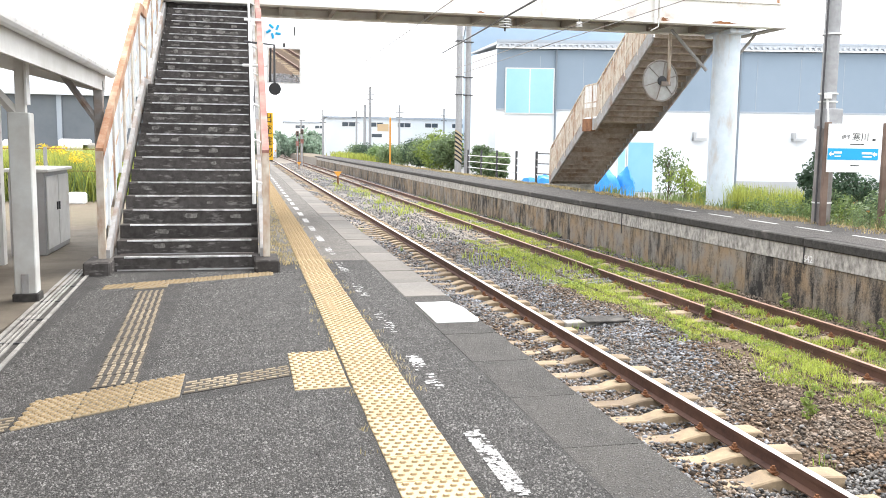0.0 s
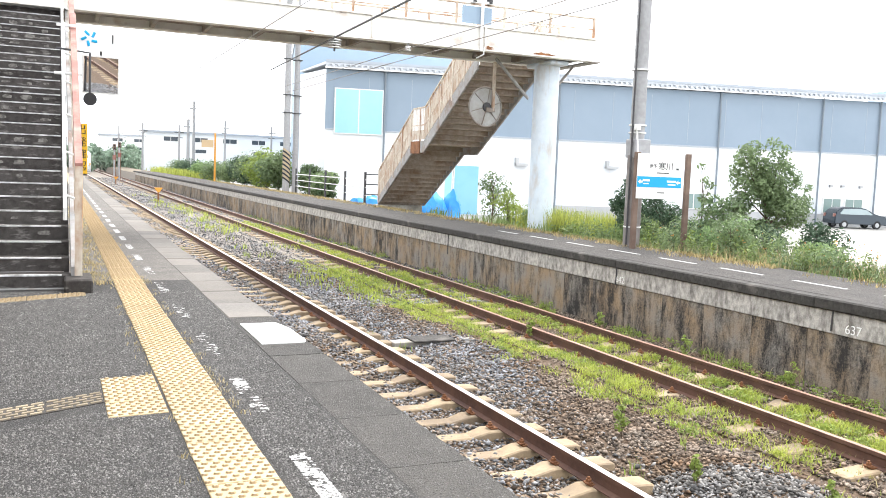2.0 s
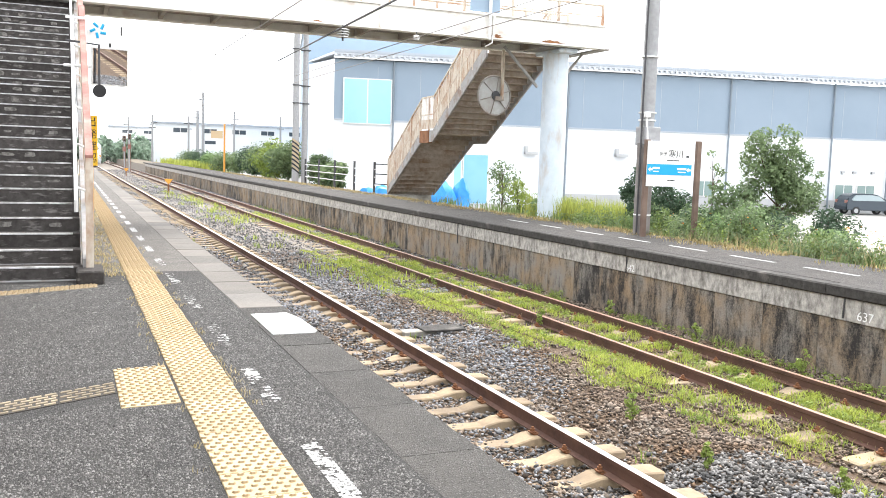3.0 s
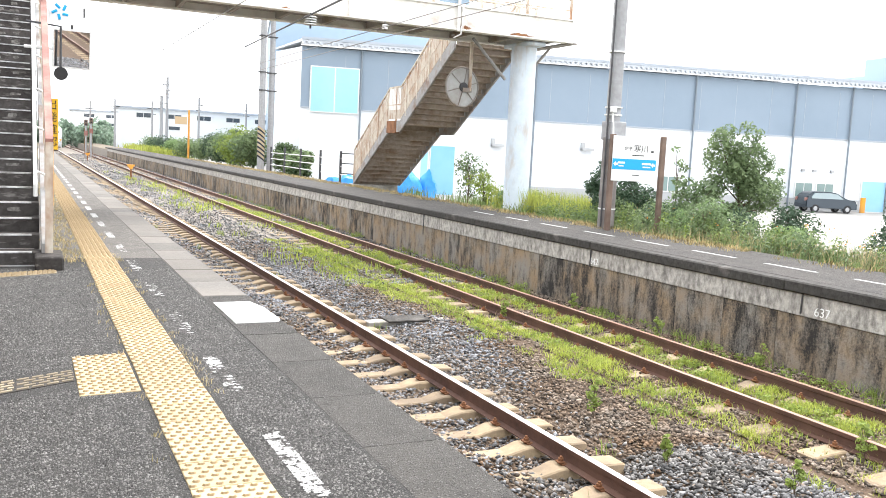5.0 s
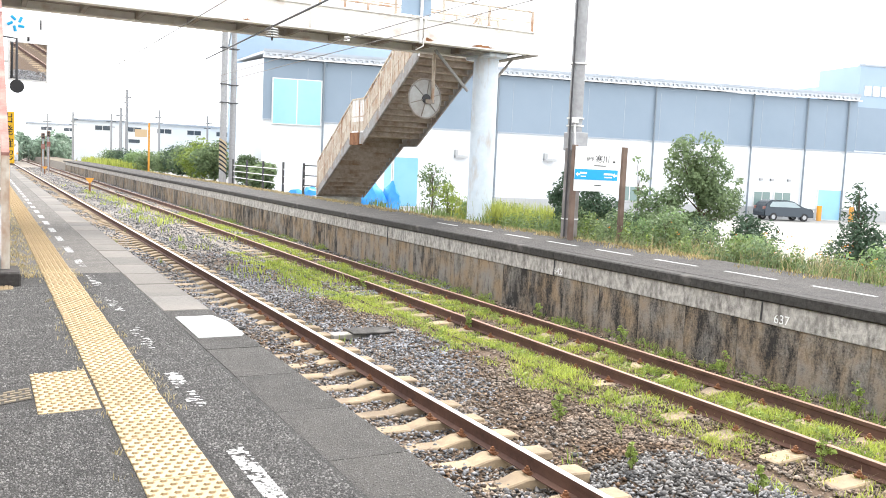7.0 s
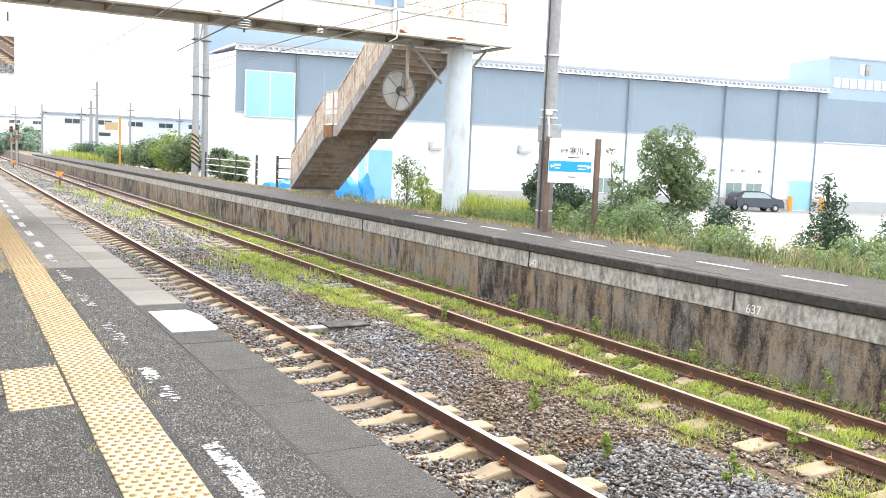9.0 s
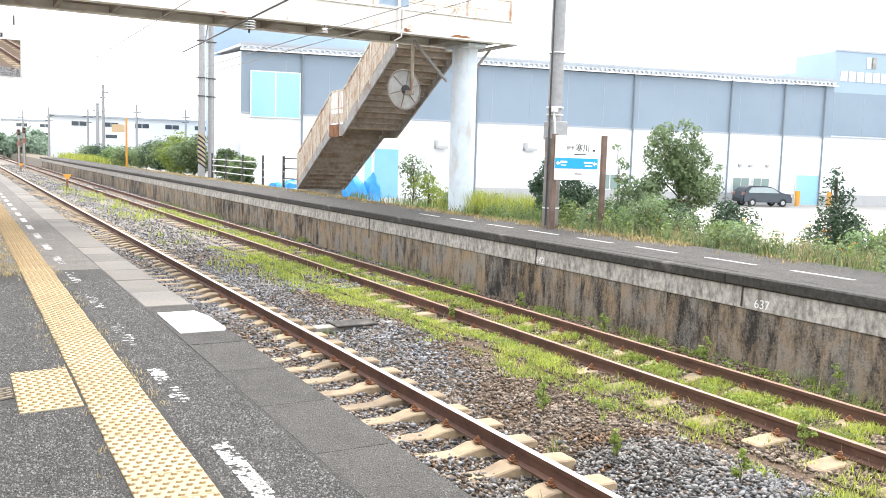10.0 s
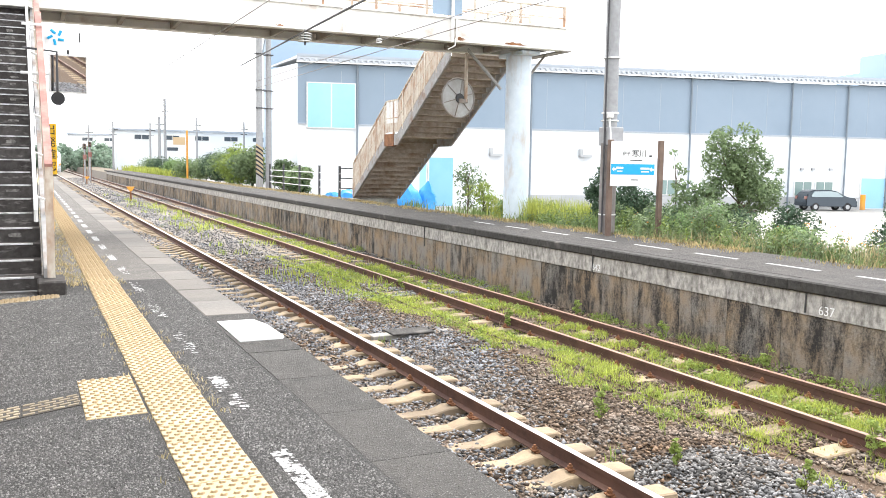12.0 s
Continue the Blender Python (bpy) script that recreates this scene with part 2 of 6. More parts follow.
BLUE_CLAD = mat("pale_blue_cladding", (0.3, 0.395, 0.5), (0.28, 0.375, 0.48), (0.32, 0.415, 0.52), scale=0.5, broad=0.1, rough=0.55, bump=0)
PIPE_GREY = mat("grey_downpipe_paint", (0.185, 0.22, 0.255), (0.165, 0.2, 0.235), scale=2, rough=0.5, bump=0)
ROOF_GREY = mat("metal_roof", (0.36, 0.4, 0.45), (0.32, 0.36, 0.41), scale=1, rough=0.5, bump=0)
SKY_BLUE = mat("sky_blue_shutter", (0.28, 0.53, 0.74), (0.26, 0.5, 0.71), (0.32, 0.56, 0.76), scale=1, broad=0.3, rough=0.5, bump=0)
DOOR_BLUE = mat("blue_door_paint", (0.2, 0.44, 0.66), (0.18, 0.41, 0.62), (0.23, 0.47, 0.68), scale=1, broad=0.3, rough=0.5, bump=0)
SIGN_BLUE = mat("sign_cyan", (0.015, 0.36, 0.66), (0.015, 0.34, 0.63), rough=0.4, bump=0)
BASE_GREY = mat("grey_plinth", (0.42, 0.43, 0.44), (0.37, 0.38, 0.39), scale=2, bump=0.1)
POLE = mat("grey_concrete_pole", (0.36, 0.37, 0.38), (0.3, 0.3, 0.31), (0.24, 0.23, 0.22), scale=9, broad=1.0, bump=0.2, cover=0.6, stretch=(1, 1, 0.2))
BROWN_STEEL = mat("brown_painted_steel", (0.13, 0.085, 0.065), (0.1, 0.07, 0.055), (0.2, 0.14, 0.11), scale=8, broad=2, rough=0.6, bump=0.1)
BLACK = mat("black_rubber", (0.025, 0.025, 0.027), (0.035, 0.035, 0.035), rough=0.6, bump=0.05)
DARK = mat("dark_steel", (0.06, 0.06, 0.065), (0.09, 0.09, 0.09), rough=0.5, metal=0.3, bump=0.1)
ORANGE = mat("yellow_orange_paint", (0.78, 0.36, 0.04), (0.7, 0.32, 0.04), (0.6, 0.3, 0.08), rough=0.6, bump=0.05)
TARP = mat("blue_tarpaulin", (0.04, 0.27, 0.66), (0.025, 0.2, 0.55), scale=4, rough=0.45, bump=0.5, grain=8)
SILVER = mat("silver_train_paint", (0.62, 0.64, 0.66), (0.58, 0.6, 0.62), rough=0.3, metal=0.5, bump=0)
# base colour raised to stand in for reflections on the car windows
CAR_GLASS = mat("car_glass_with_reflection", (0.34, 0.42, 0.45), (0.37, 0.45, 0.48), rough=0.06, metal=0.4, bump=0, spec=0.8)
CAR_PAINT = mat("dark_car_paint", (0.03, 0.042, 0.055), (0.035, 0.048, 0.06), rough=0.15, metal=0.4, bump=0, spec=0.7)
GLASS_DARK = mat("dark_glass", (0.05, 0.065, 0.08), (0.06, 0.075, 0.09), rough=0.1, bump=0, spec=0.7)
TRUNK = mat("bark", (0.12, 0.09, 0.065), (0.08, 0.06, 0.045), scale=20, bump=0.5)
LEAF = leaf_mat("shrub_leaves", (0.19, 0.255, 0.125), (0.1, 0.16, 0.08))
LEAF_DARK = leaf_mat("dark_leaves", (0.065, 0.11, 0.065), (0.045, 0.08, 0.05))
LEAF_LIGHT = leaf_mat("light_leaves", (0.25, 0.32, 0.075), (0.16, 0.235, 0.055))
GRASS = leaf_mat("yellow_green_grass", (0.39, 0.44, 0.085), (0.22, 0.31, 0.055))
GRASS_DRY = leaf_mat("dry_grass", (0.42, 0.34, 0.19), (0.33, 0.29, 0.15))
WEED = leaf_mat("tall_weeds", (0.18, 0.245, 0.085), (0.11, 0.165, 0.06))
FIELD_WEED = leaf_mat("field_weed", (0.36, 0.39, 0.09), (0.24, 0.31, 0.07))
FLOWER = leaf_mat("orange_flower", (0.75, 0.3, 0.05), (0.7, 0.22, 0.05))
HEDGE = leaf_mat("hedge_leaves", (0.18, 0.27, 0.12), (0.23, 0.33, 0.13))
# Paler green than the near plants: distance haze mixed into the leaf colour
FARLEAF = leaf_mat("hazed_distant_leaves", (0.25, 0.33, 0.25), (0.19, 0.27, 0.2))
MIRROR = mat("mirror", (0.85, 0.86, 0.87), rough=0.06, metal=1.0, bump=0)
mn = MIRROR.node_tree
mn.links.remove(mn.nodes["Principled BSDF"].inputs["Roughness"].links[0])
mn.nodes["Principled BSDF"].inputs["Roughness"].default_value = 0.015
PANE = mat("pale_green_pane", (0.2, 0.28, 0.27), (0.17, 0.25, 0.24), rough=0.15, bump=0, spec=0.6)


# ---- building helpers ----
def mesh_ob(name, verts, faces, material, parent=None, label=""):
    me = bpy.data.meshes.new(name)
    me.from_pydata([tuple(v) for v in verts], [], faces)
    me.materials.append(material)
    ob = new(name, me)
    ob.parent = parent
    return tagged(ob, label=label)


def part(name, bm, material, parent=None, label="", smooth=False):
    me = bpy.data.meshes.new(name)
    bmesh.ops.recalc_face_normals(bm, faces=bm.faces)
    bm.to_mesh(me)
    bm.free()
    me.materials.append(material)
    if smooth:
        me.shade_smooth()
        me.set_sharp_from_angle(angle=radians(35))
    ob = new(name, me)
    ob.parent = parent
    return tagged(ob, label=label)


def thing(name, m, label, category, group="", kind=""):
    ob = new(name)
    ob.matrix_world = m
    return tagged(ob, label, category, group, kind)


def box(bm, x0, x1, y0, y1, z0, z1, bevel=0.0, m=None):
    r = bmesh.ops.create_cube(bm, size=1)
    vs = r["verts"]
    for v in vs:
        v.co = Vector(((x0 + x1) / 2 + v.co.x * (x1 - x0), (y0 + y1) / 2 + v.co.y * (y1 - y0), (z0 + z1) / 2 + v.co.z * (z1 - z0)))
    if bevel:
        es = list({e for v in vs for e in v.link_edges})
        vs = [v for v in bmesh.ops.bevel(bm, geom=es, offset=bevel, segments=1, affect="EDGES")["verts"]]
    if m is not None:
        bmesh.ops.transform(bm, matrix=m, verts=vs)
    return bm


def boxes(*specs, bevel=0.0):
    bm = bmesh.new()
    for s in specs:
        box(bm, *s, bevel=bevel)
    return bm


def tube(bm, points, radii, n=8, cap=True):
    """A tube through the points."""
    rings = []
    points = [Vector(p) for p in points]
    if not isinstance(radii, (list, tuple)):
        radii = [radii] * len(points)
    for i, p in enumerate(points):
        d = (points[min(i + 1, len(points) - 1)] - points[max(i - 1, 0)]).normalized()
        side = d.orthogonal().normalized() if i == 0 else (prev - d * prev.dot(d)).normalized()
        prev = side
        up = d.cross(side)
        rings.append([bm.verts.new(p + radii[i] * (math.cos(2 * math.pi * k / n) * side + math.sin(2 * math.pi * k / n) * up)) for k in range(n)])
    for a, b in zip(rings, rings[1:]):
        for k in range(n):
            bm.faces.new((a[k], a[(k + 1) % n], b[(k + 1) % n], b[k]))
    if cap:
        bm.faces.new(rings[0][::-1])
        bm.faces.new(rings[-1])
    return bm


def tubes(*specs, n=8):
    bm = bmesh.new()
    for pts, r in specs:
        tube(bm, pts, r, n)
    return bm


def prism(bm, outline, a, b, axis="x"):
    """Extrude a 2-D outline from a to b along the axis."""
    def at(u, v, w):
        return {"x": (w, u, v), "y": (u, w, v), "z": (u, v, w)}[axis]
    v0 = [bm.verts.new(at(u, v, a)) for u, v in outline]
    v1 = [bm.verts.new(at(u, v, b)) for u, v in outline]
    k = len(outline)
    for i in range(k):
        bm.faces.new((v0[i], v0[(i + 1) % k], v1[(i + 1) % k], v1[i]))
    bm.faces.new(v0[::-1])
    bm.faces.new(v1)
    return bm


def lettering(name, text, size, m, material, parent, thick=0.002):
    """Raised letters in the built-in font, as a mesh."""
    cu = bpy.data.curves.new(name, "FONT")
    cu.body, cu.size, cu.extrude, cu.align_x, cu.align_y = text, size, thick, "CENTER", "CENTER"
    tmp = bpy.data.objects.new(name, cu)
    scene.collection.objects.link(tmp)
    me = bpy.data.meshes.new_from_object(tmp.evaluated_get(bpy.context.evaluated_depsgraph_get()))
    bpy.data.objects.remove(tmp)
    me.materials.clear()
    me.materials.append(material)
    ob = new(name, me)
    ob.parent = parent
    ob.matrix_local = m
    return ob


# ---- ground ----
XS = [-900, -300, -80, -30, -12, -2.6, 1.9, 2.1, 2.3, 4, 6, 8, 9.0, 9.3, 9.5, 11.6, 13, 15, 18, 22, 40, 80, 300, 1500]
ZS = [-0.3, -0.3, -0.3, -0.25, -0.12, -0.1, -0.1, -1.16, -1.16, -1.16, -1.16, -1.16, -1.16, -1.16, -0.1, 0.02, 0.02, -0.25, -0.8, -1.35, -1.4, -1.4, -1.4, -1.4]
YS = [-300, -60, -20, -8, 0, 5, 10, 15, 20, 30, 45, 60, 90, 130, 200, 400, 900, 2500]
gv = [(x, y, z) for y in YS for x, z in zip(XS, ZS)]
W = len(XS)
gf = [(j * W + i, j * W + i + 1, (j + 1) * W + i + 1, (j + 1) * W + i) for j in range(len(YS) - 1) for i in range(W - 1)]
ground = mesh_ob("ground", gv, gf, DIRT)
ground.data.materials.append(BALLAST)
ground.data.materials.append(YARD)
ground.data.materials.append(BALLAST_FAR)
for p in ground.data.polygons:
    x, y, _ = p.center
    p.material_index = (3 if y > 30 else 1) if 1.95 < x < 9.4 else 2 if x > 19 else 0
tagged(ground, "dry dirt, ballast and pale gravel ground", "ground", kind="structure")

P1_EDGE, P2_EDGE, P2_TOP = 2.18, 9.15, 0.21
RAIL_Z = -0.817
P_NEAR, P_FAR = -45.0, 118.0

# platform beside the camera
platform = part("platform", boxes((-2.02, 1.687, P_NEAR, 12.6, -0.2, 0.0)), ASPHALT)
part("old_surface", boxes((-2.02, 1.687, 12.6, P_FAR, -0.2, -0.001)), ASPHALT_HAZED, platform, "paler far asphalt, partly haze in its colour")
tagged(platform, "worn dark asphalt platform surface with concrete edge", "platform", kind="structure")
bm = boxes((1.72, P1_EDGE - 0.08, P_NEAR, P_FAR, -1.1, -0.13))
part("platform_wall", bm, WALLC, platform, "dark stained concrete platform face")
bm = boxes((-8.5, -2.1, P_NEAR, 17.5, -0.12, 0.015))
# brown-grey concrete, darkened further to stand in for the canopy's shade
station_floor = part("station_floor", bm, mat("shaded_floor_concrete", (0.11, 0.093, 0.07), (0.075, 0.063, 0.048), (0.14, 0.12, 0.094), scale=5, broad=0.9, bump=0.3))
tagged(station_floor, "worn brown-grey concrete floor, canopy shade put into its colour", "floor", kind="structure")

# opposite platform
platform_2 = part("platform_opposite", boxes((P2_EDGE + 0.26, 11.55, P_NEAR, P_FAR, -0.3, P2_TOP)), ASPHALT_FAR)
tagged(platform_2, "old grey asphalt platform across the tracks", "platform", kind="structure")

# ---- footbridge ----
BR = pose(-0.92, 10.95, 0, 0, 0, -0.5)
FAR_STAIR = pose(-1.70, 11.88, 0, 0, 0, -4.4)
RISE = 0.18
SOFFIT = 4.85
DECK = 5.22


WORN_PATCH = mat("worn_pale_paint", (0.27, 0.26, 0.24), (0.17, 0.162, 0.15), (0.08, 0.075, 0.07), scale=24, broad=12, rough=0.85, bump=0.4, cover=0.54)


def flight_points(n1, n2, going, landing):
    """(distance, height) of the lower corner of every riser."""
    pts, d = [], 0.0
    for k in range(n1 + n2):
        pts.append((d, k * RISE))
        d += landing if k == n1 - 1 else going
    return pts, d - going


def stair(name, m, x0, x1, n1, n2, going, landing, label, dark=True):
    """Steps from the foot (y = 0, z = 0) upwards along +y."""
    st = thing(name, m, label, "stairs")
    pts, run = flight_points(n1, n2, going, landing)
    for k, (d, z) in enumerate(pts):
        deep = landing if k == n1 - 1 else going
        if dark:
            s = part("step", boxes((x0 + 0.07, x1 - 0.07, d, d + deep + 0.06, z - 0.1 if k else z - 0.03, z + RISE), bevel=0.008), RISER, st)
            part("nosing", boxes((x0 + 0.2, x1 - 0.16, d - 0.012, d + 0.035, z + RISE - 0.014, z + RISE + 0.006)), NOSING, s, "pale metal strip along the step edge")
            wear = random.Random(40 + k)
            for c in range(5):
                if wear.random() > (0.75 if k > 9 else 0.35):
                    continue
                cx, cz = x0 + 0.33 + 0.31 * c + wear.uniform(-0.05, 0.05), z + RISE * wear.uniform(0.45, 0.62)
                w, h = wear.uniform(0.04, 0.1), wear.uniform(0.02, 0.042)
                ring = [(cx + w * wear.uniform(0.8, 1.15) * math.copysign(abs(math.cos(a)) ** 0.5, math.cos(a)), cz + h * wear.uniform(0.7, 1.15) * math.copysign(abs(math.sin(a)) ** 0.5, math.sin(a)))
                        for a in [0.2 + 2 * math.pi * q / 14 for q in range(14)]]
                bm = bmesh.new()
                bm.faces.new([bm.verts.new((u, d - 0.003, v)) for u, v in ring])
                part("worn_paint_patch", bm, WORN_PATCH, s, "worn pale paint patch")
        else:
            s = part("step", boxes((x0 + 0.05, x1 - 0.05, d, d + 0.012, z, z + RISE), (x0 + 0.05, x1 - 0.05, d, d + deep + 0.065, z + RISE - 0.035, z + RISE)), STEP_UNDER, st)
    return st, pts, run


def slope_outline(pts, run, n1, going, landing, low, high):
    """Side outline of the flights, from low under to high over the line of the nosings."""
    k1 = n1 - 1
    d1, z1 = pts[k1][0], (k1 + 1) * RISE
    d2, zt = d1 + landing, len(pts) * RISE
    line = [(-0.02, RISE), (d1, z1), (d2 - going, z1), (run, zt)]
    return [(d, z + high) for d, z in line], [(d, z + low) for d, z in line]


def band(bm, upper, lower, xa, xb):
    for i in range(len(upper) - 1):
        prism(bm, [upper[i], upper[i + 1], lower[i + 1], lower[i]], xa, xb, "x")
    return bm


def guard(st, pts, run, n1, going, landing, x, thick, height, panel, panel_label, post_gap=1.1, stringer=None, cap=None, cap_label=""):
    """Side stringer, posts, rails and infill of one side of a stair."""
    up, lo = slope_outline(pts, run, n1, going, landing, -0.32, 0.1)
    sx = x if stringer is None else stringer
    part("stringer", band(bmesh.new(), up, [(d, max(z, 0.0)) for d, z in lo], sx - thick, sx + thick), STRINGER, st)
    top, _ = slope_outline(pts, run, n1, going, landing, 0, height)
    a, _ = slope_outline(pts, run, n1, going, landing, 0, height - (0.16 if cap else 0.06))
    wide = 0.045 if cap else 0.03
    part("top_rail", band(bmesh.new(), top, a, x - wide, x + wide), cap or RUSTY_WHITE, st, cap_label)
    b, c = slope_outline(pts, run, n1, going, landing, height * 0.52 - 0.04, height * 0.52)
    part("middle_rail", band(bmesh.new(), c, b, x - 0.02, x + 0.02), RUSTY_WHITE, st)
    if panel:
        b, c = slope_outline(pts, run, n1, going, landing, height * 0.12, height - 0.17)
        part("infill_panel", band(bmesh.new(), c, b, x - 0.008, x + 0.008), panel, st, panel_label)
    total = top[-1][0]
    n = max(int(total / post_gap), 2)
    for k in range(n + 1):
        d = total * k / n
        for (d0, z0), (d1, z1) in zip(top, top[1:]):
            if d0 <= d <= d1 + 1e-6:
                z = z0 + (z1 - z0) * (d - d0) / max(d1 - d0, 1e-6)
        w = 0.045 if cap and k == 0 else 0.035
        part("post", boxes((x - w, x + w, d - w, d + w, max(z - height - 0.05, 0.0), z - 0.05)), RUSTY_WHITE, st)
    return top


N1, N2, GO, LAND = 15, 14, 0.335, 1.2
ST1 = pose(-1.70, 11.85, 0)
stair_1, pts1, run1 = stair("footbridge_stairs", ST1, -0.05, 1.92, N1, N2, GO, LAND,
                            "dark grimy concrete footbridge stairs with pale nosings")
FADED = mat("rusted_cream_cap", (0.5, 0.37, 0.27), (0.4, 0.26, 0.17), (0.27, 0.12, 0.06), scale=9, broad=2.2, rough=0.75, bump=0.3, cover=0.5)
ICE = mat("pale_blue_white_sheet", (0.62, 0.68, 0.73), (0.55, 0.6, 0.66), (0.35, 0.33, 0.32), scale=5, broad=2.5, rough=0.5, bump=0.1, cover=0.62)
guard(stair_1, pts1, run1, N1, GO, LAND, -0.11, 0.03, 1.4, ICE, "pale blue-white sheet infill", stringer=-0.05, cap=FADED, cap_label="rusted cream rail cap")
guard(stair_1, pts1, run1, N1, GO, LAND, 1.955, 0.03, 1.4, None, "", stringer=1.9, cap=RED_PANEL, cap_label="faded red rail cap")

S2 = FAR_STAIR @ pose(13.42, 24.9, 0.12, 0, 0, 180)
GO2, LAND2 = 0.362, 1.75
stair_2, pts2, run2 = stair("footbridge_stairs", S2, -1.2, 0.88, 14, 14, GO2, LAND2,
                            "rusty steel footbridge stairs with cream railings on the far platform", dark=False)
RAIL_SHEET = mat("weathered_rail_sheet", (0.56, 0.51, 0.44), (0.45, 0.39, 0.32), (0.32, 0.19, 0.11), scale=8, broad=3.5, rough=0.75, bump=0.3, cover=0.56, stretch=(1, 1, 0.5))
for side in (0.88, -1.2):
    guard(stair_2, pts2, run2, 14, GO2, LAND2, side, 0.03, 1.35, RAIL_SHEET, "weathered cream-brown sheet infill")


# ---- tracks ----
RAIL = [(-0.032, 0), (0.032, 0), (0.032, -0.035), (0.011, -0.045), (0.011, -0.125), (0.062, -0.142), (0.062, -0.153),
        (-0.062, -0.153), (-0.062, -0.142), (-0.011, -0.125), (-0.011, -0.045), (-0.032, -0.035)]


def sleeper_bm():
    """Prestressed sleeper, thick under the rails, waisted in the middle."""
    bm = bmesh.new()
    rings = []
    for x, top, w in ((-1.05, -0.175, 0.1), (-1.02, -0.162, 0.118), (-0.72, -0.15, 0.12), (-0.38, -0.15, 0.12), (-0.2, -0.2, 0.1), (0.2, -0.2, 0.1),
                      (0.38, -0.15, 0.12), (0.72, -0.15, 0.12), (1.02, -0.162, 0.118), (1.05, -0.175, 0.1)):
        rings.append([bm.verts.new((x, y, z)) for y, z in ((-w - 0.03, -0.33), (-w, top - 0.012), (-w + 0.014, top), (w - 0.014, top), (w, top - 0.012), (w + 0.03, -0.33))])
    for a, b in zip(rings, rings[1:]):
        for k in range(5):
            bm.faces.new((a[k], a[k + 1], b[k + 1], b[k]))
    bm.faces.new(rings[0])
    bm.faces.new(rings[-1])
    return bm


def clip_bm():
    """Rail fastening: bent spring plate and hexagonal bolt."""
    bm = boxes((-0.03, 0.05, -0.045, 0.045, 0.0, 0.018), (0.012, 0.075, -0.035, 0.035, 0.018, 0.034), bevel=0.004)
    tube(bm, [(0.04, 0, 0.02), (0.04, 0, 0.075)], 0.014, 6)
    tube(bm, [(0.04, 0, 0.034), (0.04, 0, 0.058)], 0.026, 6)
    return bm


def track(centre, top_mat, y0, gap, count, label):
    t = thing("railway_track", pose(centre, 0, RAIL_Z), label, "railway track")
    for s in (-1, 1):
        x = s * 0.5495
        r = part("rail", prism(bmesh.new(), [(x + u, v) for u, v in RAIL], P_NEAR, 400, "y"), RAIL_SIDE, t)
        part("rail_head", boxes((x - 0.031, x + 0.031, P_NEAR, 400, 0.0, 0.003)), top_mat, r, "worn running surface")
    first = part("sleeper", sleeper_bm(), SLEEPER, t)
    first.location = (0, y0, 0)
    clip = part("clip", clip_bm(), RUST, first, "rusty rail fastening")
    clip.matrix_local = pose(0.5495 + 0.07, 0, -0.15)
    body, fastening = first.data, clip.data
    rnd = random.Random(5)
    for k in range(count):
        y = y0 + gap * k
        o = first if k == 0 else new("sleeper", body)
        o.parent = t
        o.location = (rnd.uniform(-0.04, 0.04), y + rnd.uniform(-0.02, 0.02), rnd.uniform(-0.006, 0.004))
        o.rotation_euler = (0, 0, rnd.uniform(-0.015, 0.015))
        if 0 < y < 16:
            for x, turn in ((-0.6195, 180), (-0.4795, 0), (0.4795, 180), (0.6195, 0)):
                if k == 0 and x > 0.6:
                    continue
                c = new("clip", fastening)
                c.parent = o
                c.matrix_local = pose(x, 0, -0.15, 0, 0, turn)
    return t


track_1 = track(3.68, RAIL_TOP, 1.44 - 0.583 * 78, 0.583, 278, "railway track with polished rails on tan concrete sleepers")
track_2 = track(7.64, RAIL_DULL, 1.38 - 0.72 * 62, 0.72, 222, "weedy railway track with dull brown rails on tan sleepers")

# ---- platform edge ----
rnd = random.Random(11)


def slab_run(name, parent, x0, x1, z0, z1, y0, y1, gap, material, joint=0.008, bevel=0.012, jitter=0.003):
    """Equal slabs in a row along the track, on one shared mesh."""
    me = None
    y = y0
    while y < y1:
        if me is None:
            ob = part(name, boxes((x0, x1, 0, gap - joint, z0, z1), bevel=bevel), material, parent)
            me = ob.data
        else:
            ob = new(name, me)
            ob.parent = parent
        ob.location = (rnd.uniform(-jitter, jitter), y, rnd.uniform(-jitter, jitter))
        y += gap


slab_run("edge_slab", platform, 1.69, P1_EDGE, -0.13, 0.0, -44.57, 9.0, 1.0, SLAB, joint=0.005, bevel=0.003)
slab_run("edge_slab", platform, 1.69, P1_EDGE, -0.13, 0.0, 9.43, P_FAR, 1.0, SLAB_FAR)

plate = part("white_plate", prism(bmesh.new(), [(1.73, 7.92), (2.13, 7.92), (2.165, 8.0), (2.165, 8.62), (2.1, 8.98), (1.73, 8.98)], 0.002, 0.012, "z"), WHITE_PLATE)
tagged(plate, "clean white sheet plate lying on the platform edge", "plate")

